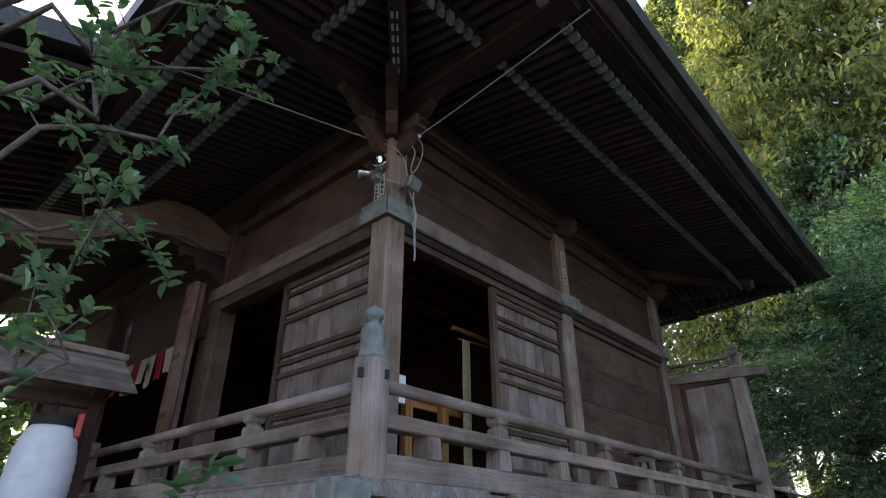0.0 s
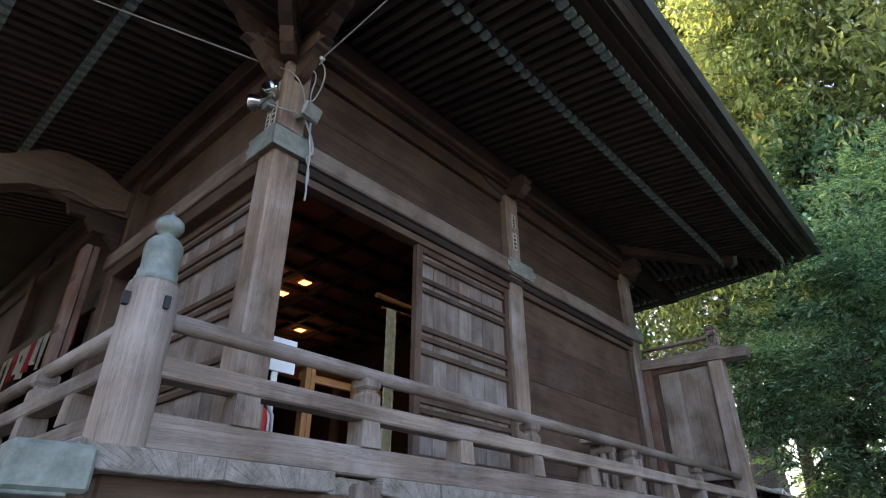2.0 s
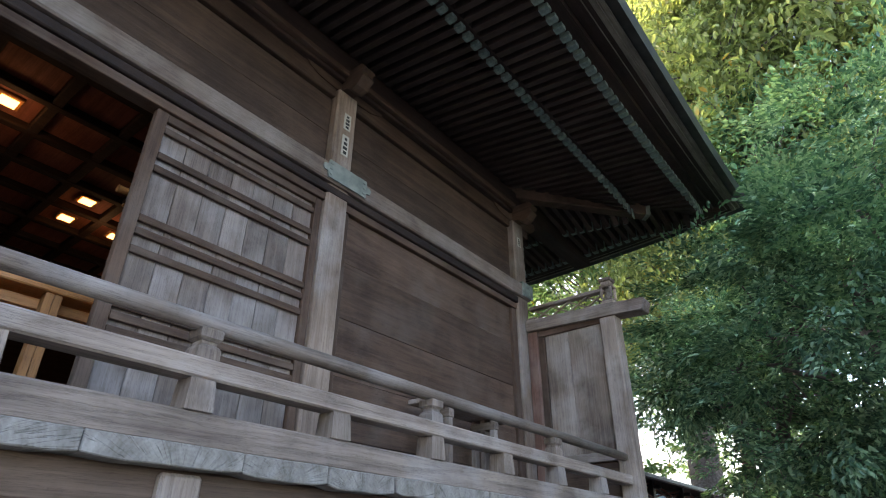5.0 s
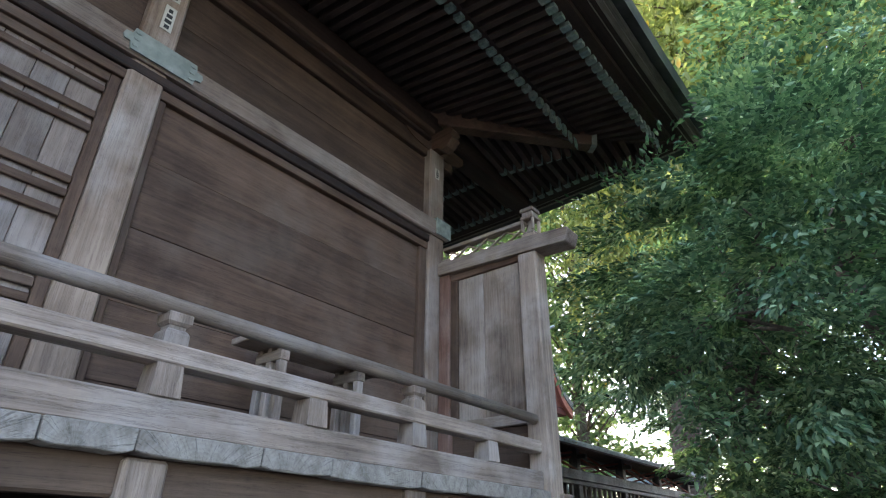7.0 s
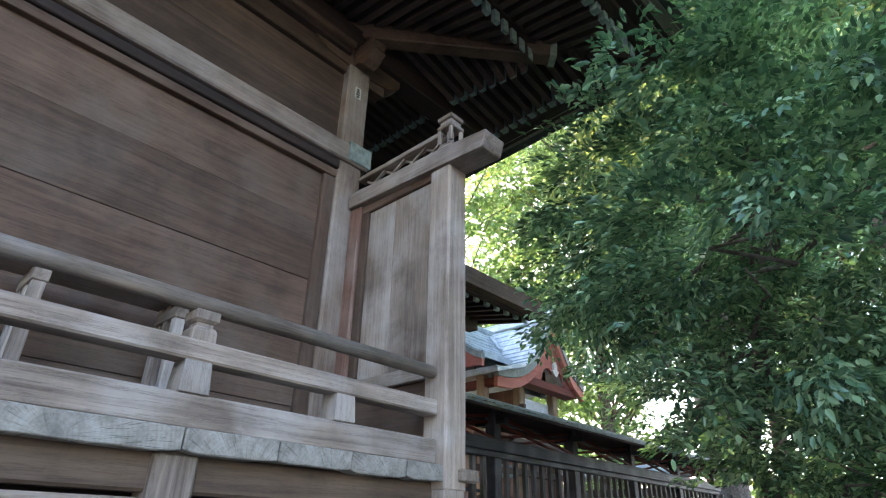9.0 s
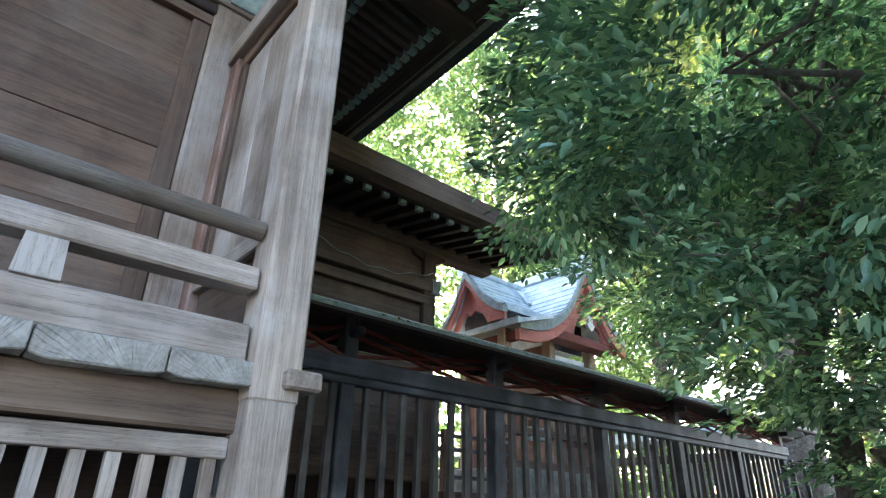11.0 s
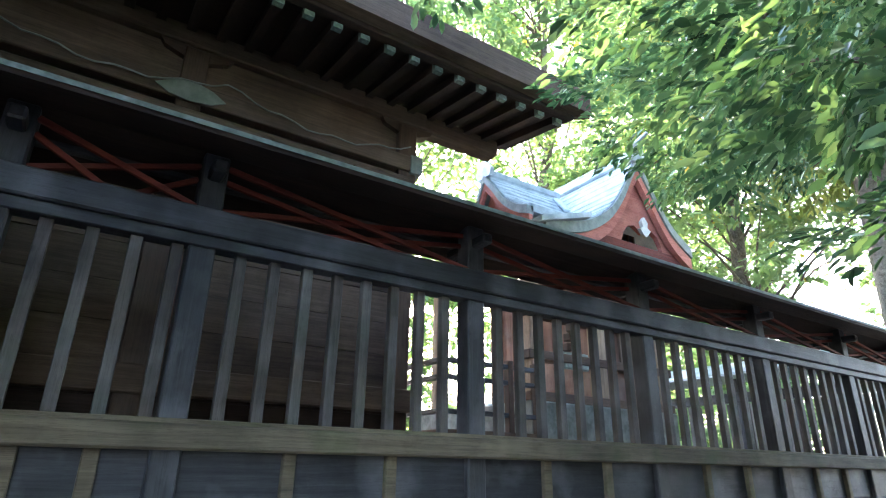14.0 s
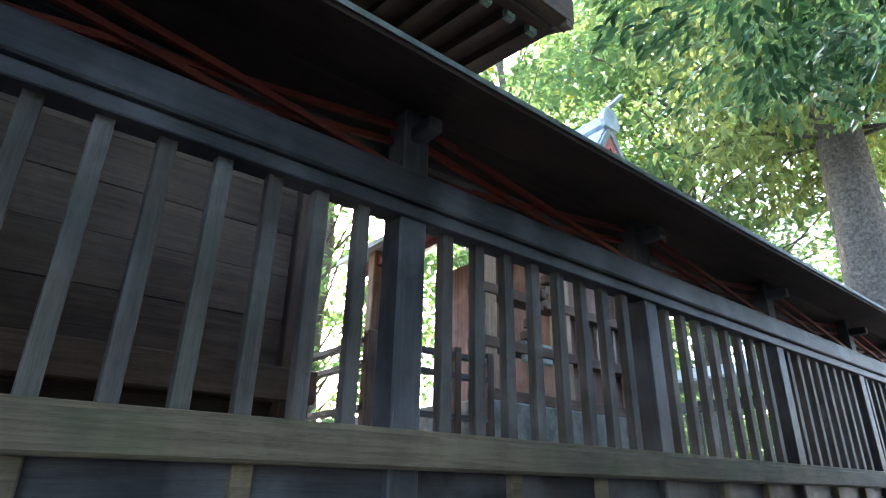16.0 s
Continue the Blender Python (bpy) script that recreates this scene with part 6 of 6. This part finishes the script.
# young tree whose boughs reach in beside the path
lt = thing("evergreen_tree", "slender young evergreen tree with fresh green leaves on lichened boughs", "tree", (0.2, -3.6, GZ))
rng = np.random.default_rng(33)
runs = []
tk = branch(runs, (0.1, -3.5, GZ), (0.35, -2.75, 4.6), 0.07, 0.04, rng, n=10)
cen = []
for (a, e) in ((5, (0.80, -2.0, 3.42)), (6, (0.92, -1.92, 3.55)), (4, (0.45, -1.98, 2.6)), (7, (0.85, -2.12, 3.8)), (3, (0.95, -2.3, 1.9)), (5, (0.35, -2.1, 2.75)), (6, (0.45, -2.25, 3.55))):
    pts = branch(runs, tk[a], e, 0.022, 0.007, rng, bend=0.5, n=8)
    for i in range(4, 9):
        for q in range(2 if i < 7 else 3):
            s = pts[i]
            tip = s + Vector(rng.normal(0, 1, 3)) * 0.12 + Vector((0, 0, 0.03))
            runs.append(([s, s.lerp(tip, 0.5) + Vector((0, 0, 0.015)), tip], [0.005, 0.004, 0.002]))
            for z in range(8):
                cen.append(s.lerp(tip, float(rng.uniform(0.8, 1.08))) + Vector(rng.normal(0, 0.012, 3)))
            for z in range(3):
                cen.append(s.lerp(tip, float(rng.uniform(0.3, 0.8))) + Vector(rng.normal(0, 0.01, 3)))
# a low shoot by the railing
pts = branch(runs, (0.72, -2.2, 1.0), (0.90, -1.72, 1.62), 0.010, 0.005, rng, bend=0.3, n=6)
branch(runs, tk[1], pts[0], 0.014, 0.010, rng, bend=0.3, n=4)
shoot = [tuple(pts[4].lerp(pts[6], float(rng.uniform(0, 1.1))) + Vector(rng.normal(0, 0.022, 3))) for q in range(30)]
leaves("leaf_spray", np.array(shoot), 0.115, M["leaf_left"], lt, rng, droop=-0.2, slim=0.5)
wood_mesh("trunk", runs, lt, 7)
leaves("crown", np.array([tuple(c) for c in cen]), 0.078, M["leaf_left"], lt, rng, droop=-0.25, slim=0.52)


# tall trees standing round the precinct
def tall_tree(name, label, x, y, h, r, n, mat, size, seed, low=0.12, cone=True, girth=1.0):
    rng = np.random.default_rng(seed)
    t = thing(name, label, "tree", (x, y, GZ))
    runs = []
    tk = branch(runs, (x, y, GZ), (x + rng.normal(0, 0.3), y + rng.normal(0, 0.3), h * 0.96), girth * (0.012 * h + 0.06), 0.03, rng, bend=0.05, n=10)
    m = n // 60
    z = rng.uniform(low, 1, m) ** 0.9
    az = rng.uniform(0, math.tau, m)
    prof = (1 - z) ** 0.55 + 0.10 if cone else np.sqrt(np.clip(1 - (2 * z - 1.1) ** 2, 0.04, 1))
    rr = r * prof * rng.uniform(0.45, 1.05, m)
    tips = np.stack([x + rr * np.cos(az), y + rr * np.sin(az), h * z - (0.10 * rr if cone else 0)], 1)
    for i in range(0, m, 5):
        s = Vector((x, y, min(h * 0.93, tips[i, 2] + (0.1 if cone else -0.8) * rr[i])))
        runs.append(([s, s.lerp(Vector(tips[i]), 0.5) + Vector((0, 0, 0.12 * rr[i])), Vector(tips[i])], [0.05, 0.03, 0.01]))
    wood_mesh("trunk", runs, t, 6)
    f = rng.uniform(0.45, 1.05, (m, 60))
    root = np.stack([np.full(m, x), np.full(m, y), tips[:, 2] + 0.12 * rr], 1)
    pts = root[:, None] * (1 - f)[:, :, None] + tips[:, None] * f[:, :, None]
    pts += rng.normal(0, 1, pts.shape) * np.array([0.42, 0.42, 0.22]) * (0.25 + 0.11 * rr)[:, None, None]
    pts[:, :, 2] -= rng.uniform(0, 0.35, (m, 60)) * (0.6 if cone else 0.2)
    leaves("crown", pts.reshape(-1, 3), size, mat, t, rng, droop=0.75 if cone else 0.3, slim=0.42 if cone else 0.55)
    return t


CL = "tall cypress with drooping yellow-green sprays behind the shrine"
BL = "tall light-green broadleaf tree in the wood behind the shrine"
EL = "dark-green evergreen tree beyond the fence corner"
for i, (x, y, h, r) in enumerate(((1.6, 16, 25, 4.6), (5.6, 15, 27, 4.8), (10, 13.5, 26, 4.8), (-2.2, 20.0, 27, 4.6))):
    tall_tree("cypress_tree", CL, x, y, h, r, 54000, M["needle"], 0.25, 100 + i, low=0.24, girth=1.5 if i == 3 else 1.0)
tall_tree("cypress_tree", CL, 15.5, 12.5, 22, 4.8, 30000, M["needle"], 0.36, 110)
for i, (x, y, h, r) in enumerate(((-7, 23, 23, 4.6), (-12, 20, 23, 5.0), (-16, 15.5, 22, 5.0), (-19.5, 10, 21, 5.0), (-2.5, 27, 22, 4.5), (-13, 27, 27, 5))):
    tall_tree("woodland_tree", BL, x, y, h, r, 25000, M["leaf_lit"], 0.28, 200 + i, cone=False, low=0.05)
for i, (x, y, h, r) in enumerate(((1.9, 14.4, 12, 2.8), (3.6, 13.0, 9, 3.2), (6.6, 11.8, 9, 3.2), (9.2, 9.6, 9, 3.2))):
    tall_tree("evergreen_tree", EL, x, y, h, r, 13500, M["leaf_near"], 0.17, 300 + i, cone=False, low=0.18 if i else 0.4)
# low green undergrowth that closes the view behind the fences
rng = np.random.default_rng(77)
blobs = [((-4.5 - 1.9 * k, 19.0 + 1.2 * math.sin(k), 1.2 + 0.5 * math.sin(2.3 * k)), (1.8, 1.3, 1.9)) for k in range(7)] + [((-16 - 0.3 * k, 17 - 2.6 * k, 1.3), (1.5, 1.9, 2.0)) for k in range(5)]
und = thing("undergrowth", "low tangled green undergrowth behind the shrine fence", "undergrowth", (-8, 19, GZ), kind="stuff")
leaves("foliage", clumped(rng, blobs, 2600, 14, 0.5, lambda q: q[:, 2] > GZ, -0.3), 0.22, M["leaf_lit"], und, rng, droop=0.3, slim=0.5)
rng = np.random.default_rng(78)
blobs = [((1.6 + 1.7 * k, 15.6 - 0.75 * k + 0.5 * math.sin(1.7 * k), 1.6 + 0.35 * math.sin(2.1 * k)), (1.6, 1.2, 2.4 + 0.4 * math.sin(1.3 * k))) for k in range(8)]
und = thing("undergrowth", "dark evergreen undergrowth beyond the end of the slatted fence", "undergrowth", (6, 13.5, GZ), kind="stuff")
leaves("foliage", clumped(rng, blobs, 6500, 14, 0.4, lambda q: q[:, 2] > GZ, -0.35), 0.16, M["leaf_near"], und, rng, droop=0.3, slim=0.5)
# the wood goes on round the front
for i, (x, y, h, r) in enumerate(((30, -10, 12, 5), (14, -28, 14, 5), (-4, -24, 14, 5))):
    tall_tree("woodland_tree", "light-green broadleaf tree at the edge of the precinct", x, y, h, r, 8000, M["leaf_lit"], 0.55, 400 + i, cone=False, low=0.06)
for i, (x, y, h, r) in enumerate(((-9.5, -4.6, 7, 2.6), (-11.5, -0.8, 9, 3.0), (-11, -8, 9, 3.5))):
    tall_tree("evergreen_tree", "dark-green evergreen tree beside the front of the precinct", x, y, h, r, 8000, M["leaf_near"], 0.34, 500 + i, cone=False, low=0.05)
